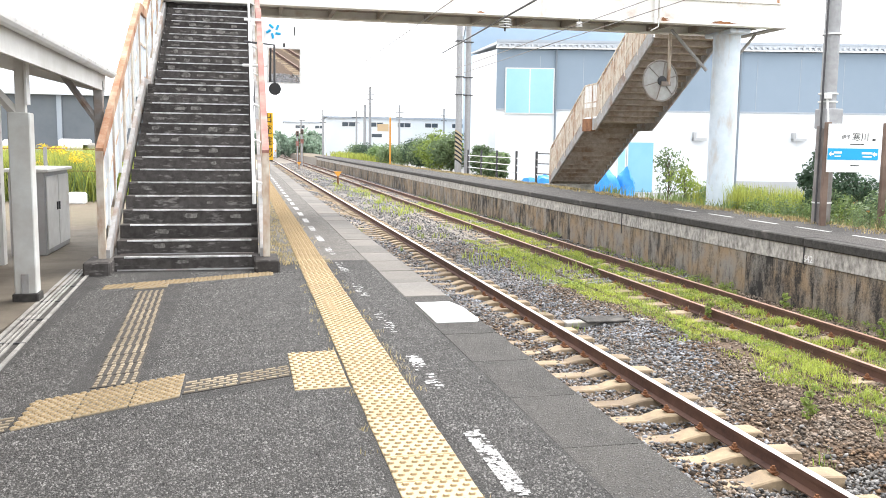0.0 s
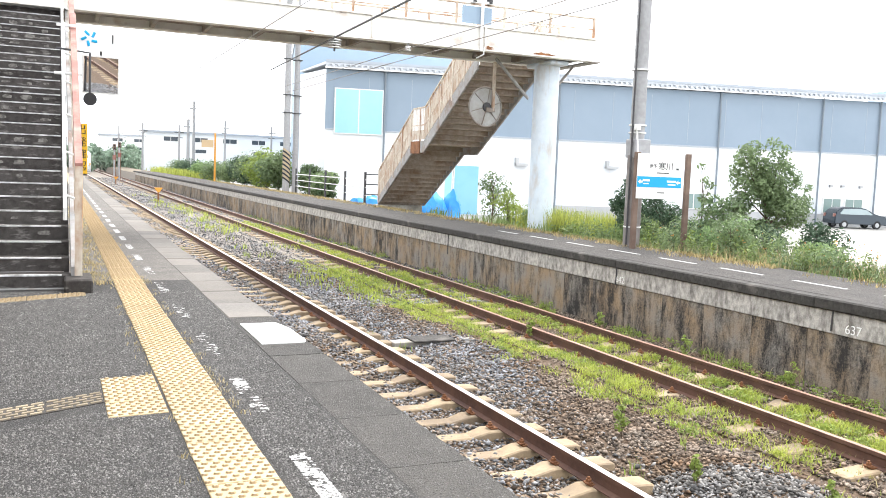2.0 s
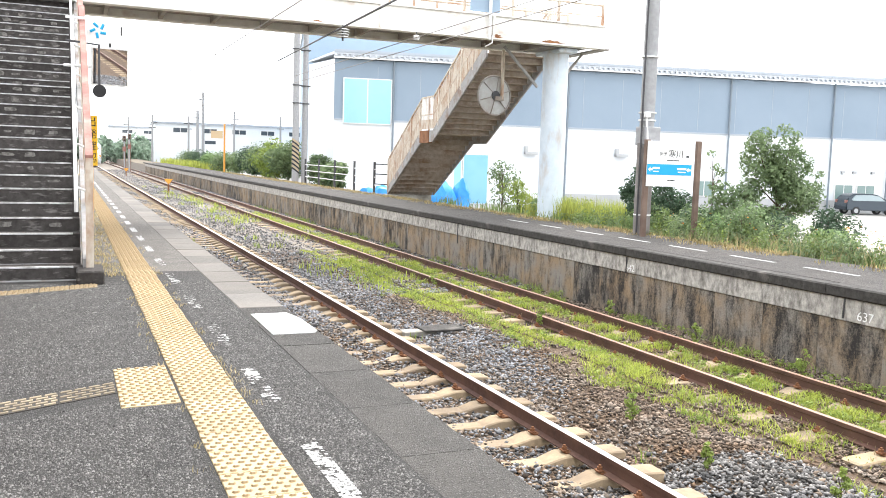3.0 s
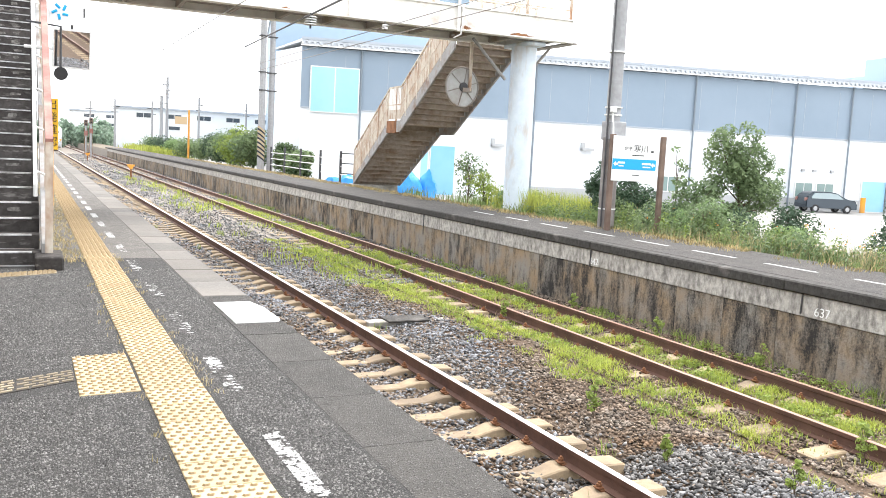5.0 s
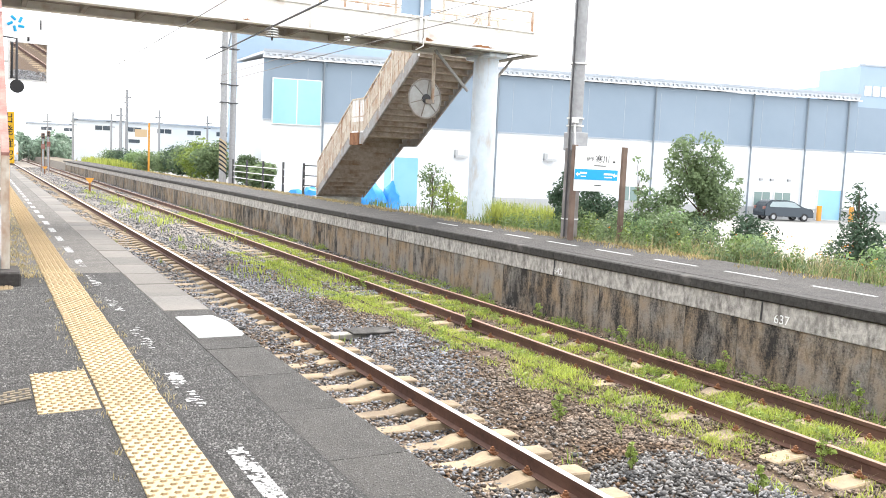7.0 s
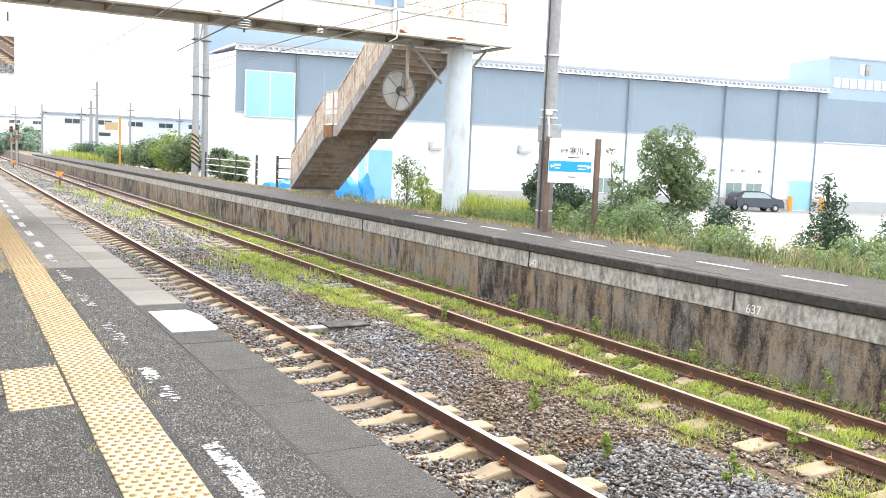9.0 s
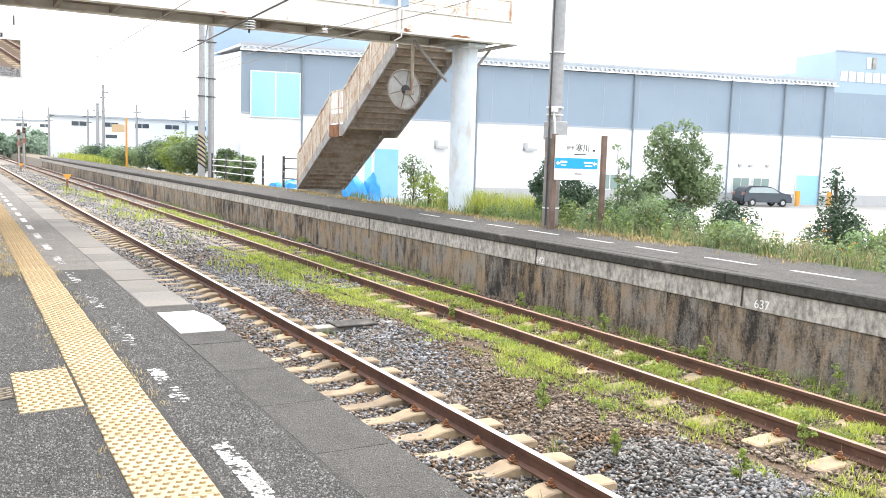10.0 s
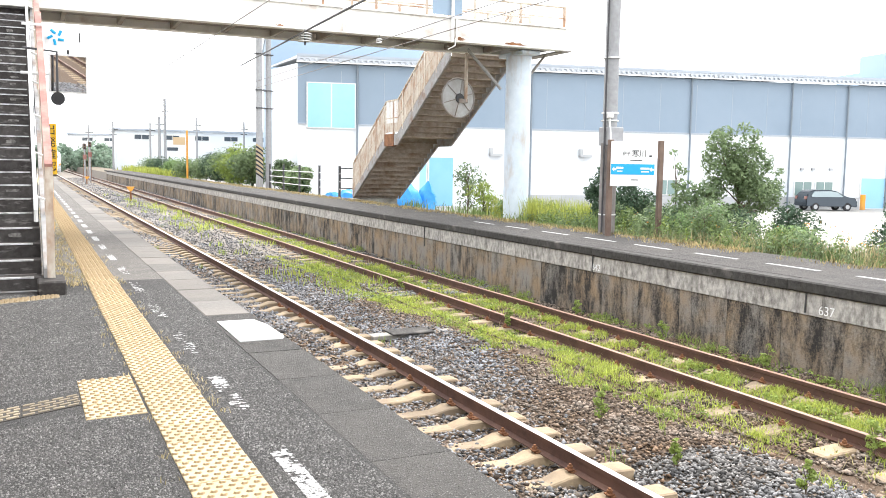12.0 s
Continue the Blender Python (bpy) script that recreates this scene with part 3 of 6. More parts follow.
# worn white dashes
def dash(x, y0, length, width, z, keep, name="worn_dash", label="worn white painted dash on the asphalt"):
    vs, fs = [], []
    nx, ny = 6, int(length / 0.021)
    r = random.Random(int(y0 * 100))
    for j in range(ny):
        for i in range(nx):
            cx, cy = x + (i + 0.5) / nx * width - width / 2, y0 + (j + 0.5) * 0.021
            n = noise.noise(Vector((cx * 11, cy * 24, 3.1))) + 0.6 * noise.noise(Vector((cx * 5, cy * 3, 8.1)))
            if n * 0.8 + r.uniform(-0.3, 0.3) > keep:
                continue
            k = len(vs)
            m = 6
            for a in range(m):
                rr = r.uniform(0.7, 1.35) * width / nx * 0.6
                vs.append((cx + 1.25 * rr * math.cos(a * 2 * math.pi / m), cy + 1.05 * rr * math.sin(a * 2 * math.pi / m), z + 0.0003 * r.random()))
            fs.append(tuple(range(k, k + m)))
    return tagged(mesh_ob(name, vs, fs, WHITE_PAINT), label, "road marking", "painted dashes", "structure")


for k in range(-9, 34):
    y = 3.83 + 1.885 * k
    keep = 0.16 if k in (-1, 0) else -0.16 if k == 1 else -0.26 if k < 4 else -0.12 if k < 6 else 0.15 if k < 8 else 0.6
    dash(1.265, y, 1.0, 0.105, 0.004, keep)
for k in range(-5, 8):
    line = part("platform_line", boxes((10.26, 10.34, 7.35 + 1.63 * k, 8.35 + 1.63 * k, P2_TOP - 0.01, P2_TOP + 0.004)), WHITE_PAINT)
    tagged(line, "white painted dash on the far platform", "road marking", "painted dashes", "structure")

# ---- tactile paving ----
def warn_tile_bm(w, l, shear=0.0, n=6, m=6):
    """Tile with rows of small blunt domes; shear slides it along y across its width."""
    bm = boxes((0.003, w - 0.006, 0.004, l - 0.007, -0.02, 0.008), bevel=0.004)
    for i in range(n):
        for j in range(m):
            cx, cy = (i + 0.3 + 0.4 * (j % 2)) * (w - 0.008) / n, (j + 0.5) * (l - 0.008) / m
            lo = [bm.verts.new((cx + 0.021 * math.cos(a * math.pi / 3), cy + 0.017 * math.sin(a * math.pi / 3), 0.0081)) for a in range(6)]
            hi = [bm.verts.new((cx + 0.014 * math.cos(a * math.pi / 3), cy + 0.011 * math.sin(a * math.pi / 3), 0.0185)) for a in range(6)]
            for a in range(6):
                # side faces take the slot with the painted shade
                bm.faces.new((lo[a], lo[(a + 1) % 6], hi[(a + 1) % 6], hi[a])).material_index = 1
            bm.faces.new(hi)
    for v in bm.verts:
        v.co.y += shear * v.co.x
    return bm


def warn_tile(w, l, material, parent, shear=0.0, n=6, m=6, label=""):
    t = part("tactile_tile", warn_tile_bm(w, l, shear, n, m), material, parent, label)
    t.data.materials.append(DOME_SHADE)
    return t


def bar_tile_bm(w, l, shear=0.0, bars=4, along="x"):
    """Guide tile with short raised bars on a dark bed."""
    bm = bmesh.new()
    for j in range(bars):
        for i in range(4):
            if along == "x":
                off = 0.45 * (j % 2) * w / 4
                a, b = i * w / 4 + 0.006 + off, min((i + 0.8) * w / 4 + 0.006 + off, w - 0.004)
                box(bm, a, b, (j + 0.27) * l / bars, (j + 0.73) * l / bars, 0.0, 0.011, bevel=0.003)
            else:
                box(bm, (j + 0.27) * w / bars, (j + 0.73) * w / bars, i * l / 4 + 0.012, (i + 1) * l / 4 - 0.012, 0.0, 0.011, bevel=0.003)
    for v in bm.verts:
        v.co.y += shear * v.co.x
    return bm


strip = thing("tactile_strip", pose(0.695, 0, 0), "yellow tactile warning strip along the platform edge", "tactile paving", kind="structure")
TILE = 0.355
me = None
for k in range(-130, 150):
    if me is None:
        t = warn_tile(0.39, TILE, YELLOW, strip, 0.0)
        me = t.data
    else:
        t = new("tactile_tile", me)
        t.parent = strip
    t.location = (rnd.uniform(-0.003, 0.003), 4.092 + TILE * k, rnd.uniform(-0.001, 0.003))
    t.rotation_euler = (0, 0, rnd.uniform(-0.006, 0.006))
rest = part("far_tiles", boxes((0, 0.39, 4.092 + TILE * 150, P_FAR, -0.02, 0.009)), YELLOW, strip)
tagged(rest, kind="stuff")

block = thing("tactile_block", pose(0.3, 5.84, 0, 0, 0, 0), "yellow tactile tiles joining the guide path to the strip", "tactile paving", kind="structure")
warn_tile(0.385, 0.355, YELLOW, block, 0.08)
t = warn_tile(0.385, 0.71, YELLOW, block, 0.08, 6, 12)
t.location = (0, 0.36, 0.001)

SH = 0.61
junction = thing("tactile_junction", pose(-1.34, 5.27, 0), "dull yellow tactile tiles where the guide paths meet", "tactile paving", kind="structure")
me = None
for i in range(3):
    for j in range(2):
        if me is None:
            t = warn_tile(0.3, 0.29, YELLOW_OLD, junction, SH)
            me = t.data
        else:
            t = new("tactile_tile", me)
            t.parent = junction
        t.location = (0.3 * i, 0.3 * SH * i + 0.29 * j, rnd.uniform(0, 0.003))

guide = thing("guide_path", pose(0, 0, 0), "worn cream guide bars set in the asphalt", "tactile paving", kind="structure")


def bar_row(points, w, l, shear, along):
    me = None
    for x, y in points:
        if me is None:
            t = part("guide_tile", bar_tile_bm(w, l, shear, 5, along), CREAM_TILE, guide)
            me = t.data
            bed = part("tile_bed", boxes((0, w, 0, l, -0.02, 0.004)), DARK_GROUT, t, "dark tile bed")
            for v in bed.data.vertices:
                v.co.y += shear * v.co.x
            bed_me = bed.data
        else:
            t = new("guide_tile", me)
            t.parent = guide
            b = new("tile_bed", bed_me)
            b.parent = t
        t.location = (x, y, 0.001)


bar_row([(-0.43 + 0.365 * k, 5.87 + 0.365 * 0.5 * k) for k in range(2)], 0.36, 0.3, 0.5, "x")
bar_row([(-1.72 + 0.0 * k, 5.06) for k in range(1)], 0.36, 0.3, 0.55, "x")
bar_row([(-1.05 - 0.012 * k, 6.12 + 0.31 * k) for k in range(13)], 0.29, 0.3, 0.35, "y")
me = None
for k in range(6):
    if me is None:
        row = warn_tile(0.32, 0.3, CREAM_TILE, guide, 0.45)
        me = row.data
    else:
        row = new("tactile_tile", me)
        row.parent = guide
    row.location = (-1.6 + 0.322 * k, 10.32 + 0.15 * k, 0.001)
head = warn_tile(0.36, 0.36, CREAM_TILE, guide, 0.4, label="pale cream warning tile")
head.location = (-1.26, 10.28, 0.004)

# ---- face of the opposite platform ----
slab_run("coping", platform_2, P2_EDGE, P2_EDGE + 0.26, 0.055, P2_TOP, P_NEAR + 4, P_FAR, 4.5, COPING, joint=0.002, bevel=0.02, jitter=0.003)
slab_run("wall_band", platform_2, P2_EDGE + 0.05, P2_EDGE + 0.5, -0.24, 0.055, P_NEAR + 4, P_FAR, 3.06, BAND, joint=0.005, bevel=0.008, jitter=0.004)
slab_run("wall_panel", platform_2, P2_EDGE + 0.075, P2_EDGE + 0.5, -1.1, -0.24, P_NEAR + 4.2, P_FAR, 1.03, WALLC, joint=0.003, bevel=0.004, jitter=0.004)
part("wall_core", boxes((P2_EDGE + 0.12, P2_EDGE + 0.5, P_NEAR, P_FAR, -1.1, P2_TOP - 0.2)), WALLC, platform_2)
for text, y in (("637", 7.88), ("642", 12.9)):
    lettering("wall_number", text, 0.17, Matrix.Translation((P2_EDGE + 0.043, y, -0.15)) @ Euler((radians(90), 0, radians(-90))).to_matrix().to_4x4(), WHITE_PLATE, platform_2)
for y, h in ((8.2, 0.26), (13.0, 0.3), (20.4, 0.5)):
    part("wall_conduit", tubes(([(P2_EDGE + 0.03, y, 0.05), (P2_EDGE + 0.04, y + 0.02, 0.05 - h)], 0.012)), DARK, platform_2)


# ---- ballast stones ----
ICO_V = None


def scatter_stones(name, n, area, size, zfun, keep, seed, material, label):
    """Many small broken stones as one mesh."""
    global ICO_V, ICO_F
    if ICO_V is None:
        ICO_V = np.array([(1, 0, 0), (0, 1, 0), (-1, 0, 0), (0, -1, 0), (0, 0, 1), (0, 0, -1)], float) * 1.22
        ICO_F = np.array([(0, 1, 4), (1, 2, 4), (2, 3, 4), (3, 0, 4), (1, 0, 5), (2, 1, 5), (3, 2, 5), (0, 3, 5)])
    rs = np.random.RandomState(seed)
    x = rs.uniform(area[0], area[1], n)
    t = rs.uniform(0, 1, n)
    y = area[2] + (area[3] - area[2]) * (t ** 1.7 if area[2] > 0 else t)
    ok = np.array([keep(a, b) for a, b in zip(x, y)])
    x, y = x[ok], y[ok]
    n = len(x)
    s = rs.uniform(size[0], size[1], n) * rs.choice([0.7, 1.0, 1.25], n)
    shape = ICO_V[None] * rs.uniform(0.42, 1.3, (n, 6, 1)) * np.stack([s, s * rs.uniform(0.5, 1.6, n), s * rs.uniform(0.4, 0.8, n)], 1)[:, None, :]
    a = rs.uniform(0, 6.28, n)
    c, d = np.cos(a)[:, None], np.sin(a)[:, None]
    px, py = shape[:, :, 0] * c - shape[:, :, 1] * d, shape[:, :, 0] * d + shape[:, :, 1] * c
    z = np.array([zfun(p, q) for p, q in zip(x, y)]) + s * rs.uniform(-0.1, 0.65, n) + 0.006
    tilt = rs.uniform(-0.5, 0.5, (n, 1))
    co = np.stack([px + x[:, None], py + y[:, None], shape[:, :, 2] + tilt * px + z[:, None]], 2).reshape(-1, 3)
    f = (ICO_F[None] + (np.arange(n) * 6)[:, None, None]).reshape(-1, 3)
    me = bpy.data.meshes.new(name)
    me.vertices.add(len(co))
    me.vertices.foreach_set("co", co.ravel())
    me.loops.add(f.size)
    me.loops.foreach_set("vertex_index", f.ravel().astype(np.int32))
    me.polygons.add(len(f))
    me.polygons.foreach_set("loop_start", np.arange(0, f.size, 3, dtype=np.int32))
    me.update(calc_edges=True)
    me.validate()
    me.materials.append(material)
    return tagged(new(name, me), label, "gravel", kind="stuff")


def bed_height(x, y):
    h = -1.035 + 0.02 * math.sin(x * 3 + y * 0.7) - (0.012 if 4.0 < x < 4.9 else 0.0)
    if 4.85 < x < 6.65:
        h += 0.05 * (1 - abs(x - 5.75) / 0.9)
    if x > 6.4:
        h += 0.04
    return h


random.seed(12)


def open_bed(x, y):
    soil = noise.noise(Vector((x * 0.35, y * 0.16, 7.0)))
    if 6.55 < x < 8.7 and abs((y - 1.38 + 0.36) % 0.72 - 0.36) < 0.13 and random.random() < 0.93:
        return False
    if 5.7 < x < 9.1:
        return soil + random.random() * 1.2 > -0.15
    return True


# soil and ballast mound between the platforms
vs, fs = [], []
gx = [2.25 + 0.2 * i for i in range(35)]
gy = [-45.5 + 4 * j for j in range(8)] + [-13.5 + 0.5 * j for j in range(98)] + [38 + 4 * j for j in range(20)]
for y in gy:
    for x in gx:
        vs.append((x, y, bed_height(x, y) + 0.012 * noise.noise(Vector((x * 2.2, y * 2.2, 0)))))
n = len(gx)
fs = [(j * n + i, j * n + i + 1, (j + 1) * n + i + 1, (j + 1) * n + i) for j in range(len(gy) - 1) for i in range(n - 1)]
bed = mesh_ob("track_bed", vs, fs, BALLAST)
bed.data.shade_smooth()
bed.data.materials.append(BALLAST_FAR)
for p in bed.data.polygons:
    p.material_index = 1 if p.center.y > 24 else 0
tagged(bed, "brown soil and grey stone ballast between the rails", "ballast bed", kind="structure")


def stone_line(y):
    """Where the grey ballast gives way to brown, with a loose edge."""
    return random.gauss(0, 0.3) + (5.75 if y < 6.2 else 4.6 if y < 8.0 else min(4.7 + 0.4 * (y - 8.0), 5.7))


def grey_here(x, y):
    """Grey ballast, with brown stones worked in beside the platform."""
    share = 0.6 if x < 4.45 and y < 13 else 0.08 if y < 6.3 else 0.3
    if random.random() < share:
        return False
    return x < stone_line(y) + 0.9 * noise.noise(Vector((x, y * 0.3, 4)))


def NEAR(x, y):
    return open_bed(x, y) and grey_here(x, y)


def FARSIDE(x, y):
    return open_bed(x, y) and not grey_here(x, y)


scatter_stones("ballast", 100000, (2.2, 6.2, 2.2, 20), (0.013, 0.026), bed_height, NEAR, 3, STONE, "loose blue-grey ballast stones beside the rails")
scatter_stones("ballast", 135000, (2.2, 9.1, 2.2, 20), (0.010, 0.025), bed_height, FARSIDE, 4, STONE_BROWN, "loose brown ballast stones mixed with soil")
scatter_stones("ballast", 34000, (2.2, 9.1, -13, 2.4), (0.02, 0.04), bed_height, open_bed, 6, STONE, "loose grey and brown ballast stones")
scatter_stones("ballast", 12000, (2.2, 9.1, 58, 130), (0.03, 0.05), bed_height, open_bed, 8, STONE, "loose grey ballast stones down the line")
scatter_stones("ballast", 42000, (2.2, 9.1, 16, 60), (0.018, 0.034), bed_height, open_bed, 5, STONE, "loose grey and brown ballast stones")

# loose stone chips standing out of the worn asphalt
rs = np.random.RandomState(9)
n = 120000
OCT = np.array([(1, 0, 0), (0, 1, 0), (-1, 0, 0), (0, -1, 0), (0, 0, 0.95)], float)
x, y = rs.uniform(-1.72, 1.66, n), 2.4 + 9.2 * rs.uniform(0, 1, n) ** 1.6
ok = ~((x > 0.66) & (x < 1.12)) & ~((x > -1.42) & (x < 0.72) & (np.abs(y - 6.2 - 0.45 * x) < 0.3)) & ~((x > -1.2) & (x < -0.7) & (y > 6))
x, y = x[ok], y[ok]
n = len(x)
s = rs.uniform(0.0035, 0.0085, n)
a = rs.uniform(0, 6.28, n)
v = OCT[None] * rs.uniform(0.6, 1.3, (n, 5, 1)) * s[:, None, None]
c, d = np.cos(a)[:, None], np.sin(a)[:, None]
co = np.stack([v[:, :, 0] * c - v[:, :, 1] * d + x[:, None], v[:, :, 0] * d + v[:, :, 1] * c + y[:, None], v[:, :, 2] + 0.0005], 2).reshape(-1, 3)
f = (np.array([(0, 1, 4), (1, 2, 4), (2, 3, 4), (3, 0, 4)])[None] + (np.arange(n) * 5)[:, None, None]).reshape(-1, 3)
me = bpy.data.meshes.new("asphalt_chips")
me.vertices.add(len(co))
me.vertices.foreach_set("co", co.ravel())
me.loops.add(f.size)
me.loops.foreach_set("vertex_index", f.ravel().astype(np.int32))
me.polygons.add(len(f))
me.polygons.foreach_set("loop_start", np.arange(0, f.size, 3, dtype=np.int32))
me.update(calc_edges=True)
me.materials.append(mat("asphalt_chip", (0.19, 0.186, 0.18), (0.055, 0.053, 0.05), (0.09, 0.087, 0.084), scale=25, broad=6, bump=0, vary=0.8, island=True))
tagged(new("asphalt_chips", me), "pale stone chips in the worn platform asphalt", "gravel", kind="stuff")

# ---- footbridge span ----
bridge = thing("footbridge", BR, "cream painted steel footbridge with rust stains over the tracks", "footbridge")
for y in (10.2, 12.06):
    web = part("girder", boxes((-1.2, 14.56, y, y + 0.14, SOFFIT + 0.041, SOFFIT + 0.599), bevel=0.006), BRIDGE_PAINT, bridge)
    part("flange", boxes((-1.2, 14.56, y - 0.06, y + 0.2, SOFFIT, SOFFIT + 0.04), bevel=0.006), BRIDGE_PAINT, web)
    part("flange", boxes((-1.2, 14.56, y - 0.05, y + 0.19, SOFFIT + 0.6, SOFFIT + 0.64), bevel=0.006), BRIDGE_PAINT, web)
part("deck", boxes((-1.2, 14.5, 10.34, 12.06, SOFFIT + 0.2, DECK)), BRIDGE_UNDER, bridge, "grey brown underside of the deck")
for k in range(12):
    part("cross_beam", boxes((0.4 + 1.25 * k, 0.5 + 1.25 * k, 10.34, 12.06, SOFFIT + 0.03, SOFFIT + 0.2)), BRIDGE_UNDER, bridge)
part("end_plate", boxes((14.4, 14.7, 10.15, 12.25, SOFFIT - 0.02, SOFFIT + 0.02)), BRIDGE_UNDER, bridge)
for y in (10.25, 12.15):
    part("top_rail", tubes(([(1.2, y, DECK + 0.82), (14.5, y, DECK + 0.82)], 0.03)), RUSTY_WHITE, bridge)
    part("middle_rail", tubes(([(1.2, y, DECK + 0.52), (14.5, y, DECK + 0.52)], 0.018)), RUSTY_WHITE, bridge)
    for k in range(10):
        x = 1.95 + 1.394 * k
        part("post", boxes((x - 0.03, x + 0.03, y - 0.03, y + 0.03, SOFFIT + 0.6, DECK + 0.84)), RUSTY_WHITE, bridge)
part("girder_stiffener", boxes((8.0, 8.06, 10.13, 10.2, SOFFIT + 0.04, SOFFIT + 0.6)), BRIDGE_PAINT, bridge)
part("girder_stiffener", boxes((11.1, 11.16, 10.13, 10.2, SOFFIT + 0.04, SOFFIT + 0.6)), BRIDGE_PAINT, bridge)
for x0, x1, z0, z1 in ((12.55, 13.3, 0.02, 0.13), (11.05, 11.4, 0.03, 0.16), (6.3, 6.6, 0.02, 0.09)):
    bm = bmesh.new()
    edge = random.Random(int(x0 * 50))
    ring = [((x0 + x1) / 2 + (x1 - x0) / 2 * edge.uniform(0.45, 1.2) * math.cos(a), SOFFIT + (z0 + z1) / 2 + (z1 - z0) / 2 * edge.uniform(0.35, 1.2) * math.sin(a)) for a in [math.pi * k / 13 for k in range(26)]]
    prism(bm, ring, 10.194, 10.1985, "y")
    part("rust_patch", bm, RUST, bridge, "flaking rust patch")
for x in (12.5, 12.6, 12.7, 12.8, 12.9, 13.0, 13.1):
    part("grille_bar", tubes(([(x, 10.18, DECK + 0.22), (x + 0.1, 10.16, DECK + 0.62)], 0.013), n=6), RUSTY_WHITE, bridge)
part("brace", tubes(([(13.95, 11.2, 4.2), (14.5, 11.2, SOFFIT)], 0.04)), BRIDGE_UNDER, bridge)
part("brace", boxes((11.2, 11.27, 10.9, 11.0, SOFFIT - 0.05, SOFFIT)), BRIDGE_UNDER, bridge)
part("brace", tubes(([(12.0, 11.25, SOFFIT), (13.05, 11.2, 3.8)], 0.045)), STRINGER, bridge)

pillar = thing("bridge_pillar", BR, "pale painted round steel pillar under the footbridge", "pillar")
part("shaft", tubes(([(13.62, 11.2, -0.1), (13.62, 11.2, SOFFIT - 0.1)], 0.36), n=32), PILLAR, pillar, smooth=True)
part("capital", boxes((13.32, 13.92, 10.5, 11.9, SOFFIT - 0.12, SOFFIT - 0.002), bevel=0.03), PILLAR, pillar)
part("foot_plate", boxes((13.17, 14.07, 10.75, 11.65, -0.1, 0.09), bevel=0.03), CONCRETE, pillar)

# lamp post with two lamps on the bridge rail
lamp = thing("signal_post", BR @ pose(11.0, 10.12, SOFFIT), "white post with dark lamp units fixed to the footbridge", "signal lamp")
part("post", tubes(([(0, 0, -0.02), (0, 0, 1.9)], 0.045)), WHITE_STEEL, lamp)
for x in (-0.24, 0.22):
    part("lamp_unit", tubes(([(x, 0.05, 1.22), (x, 0.05, 1.75)], 0.09), n=12), DARK, lamp, "dark lamp housing")
part("cross_arm", boxes((-0.35, 0.35, -0.02, 0.04, 1.2, 1.26)), WHITE_STEEL, lamp)
part("back_panel", boxes((-0.55, 0.3, 0.06, 0.09, 0.68, 1.12)), BLUE_CLAD, lamp, "pale blue sheet panel")
part("conduit", tubes(([(0.07, -0.02, 0.1), (0.07, -0.02, -0.1), (-0.08, 0.1, -0.2)], 0.02)), WHITE_STEEL, lamp)

# round mirror hung under the bridge
disc = thing("round_mirror", BR @ pose(12.15, 12.1, 3.56, 0, 0, 8.6), "large round platform mirror seen from its ribbed back", "mirror")
bm = bmesh.new()
rings = []
for r, d in ((0.02, 0.14), (0.2, 0.125), (0.4, 0.08), (0.54, 0.0)):
    rings.append([bm.verts.new((r * math.cos(a * math.pi / 18), -d * 0.4, r * math.sin(a * math.pi / 18))) for a in range(36)])
for a, b in zip(rings, rings[1:]):
    for k in range(36):
        bm.faces.new((a[k], a[(k + 1) % 36], b[(k + 1) % 36], b[k]))
bm.faces.new(rings[0])
part("dish", bm, mat("grey_mirror_back", (0.5, 0.51, 0.51), (0.44, 0.45, 0.45), (0.36, 0.34, 0.32), scale=5, broad=2, rough=0.5, bump=0.05), disc, smooth=True)
part("rim", tubes(([(0.56 * math.cos(a * math.pi / 18), 0, 0.56 * math.sin(a * math.pi / 18)) for a in range(37)], 0.025)), BRIDGE_UNDER, disc, "grey rim")
for k in range(6):
    a = k * math.pi / 3 + 0.3
    part("rib", tubes(([(0.1 * math.cos(a), -0.075, 0.1 * math.sin(a)), (0.53 * math.cos(a), -0.03, 0.53 * math.sin(a))], 0.014), n=6), BRIDGE_UNDER, disc)
part("hub", tubes(([(0, -0.03, 0), (0, -0.1, 0)], 0.13), n=20), DARK, disc, "dark hub")
part("hanger", tubes(([(0.2, -0.1, -0.1), (0.2, -0.1, SOFFIT - 3.56)], 0.05)), RUSTY_WHITE, disc, "cream hanging pipe")
part("clamp", boxes((-0.05, 0.25, -0.14, -0.06, -0.14, -0.02)), BRIDGE_UNDER, disc)

# stair fittings
for x in (-0.13, 1.95):
    part("plinth", boxes((x - 0.16, x + 0.16, -0.4, 0.3, -0.02, 0.17), bevel=0.02), RISER, stair_1, "dark concrete plinth")
up, _ = slope_outline(pts1, run1, N1, GO, LAND, 0, 0.82)
part("handrail", tubes(([(1.8, d, z) for d, z in [(up[0][0] + 0.02, up[0][1] - 0.13)] + up], 0.026)), WHITE_STEEL, stair_1, "white tubular handrail")
for k in range(9):
    d = 0.3 + 1.05 * k
    for (d0, z0), (d1, z1) in zip(up, up[1:]):
        if d0 <= d < d1:
            z = z0 + (z1 - z0) * (d - d0) / (d1 - d0)
            part("rail_bracket", tubes(([(1.8, d, z), (1.92, d, z - 0.05)], 0.015), n=6), WHITE_STEEL, stair_1)
for k in range(7):
    d = 0.5 + 0.62 * k
    z = RISE + d / GO * RISE
    part("panel_frame", boxes((-0.13, -0.07, d - 0.015, d + 0.015, z + 0.1, z + 1.25)), WHITE_STEEL, stair_1)
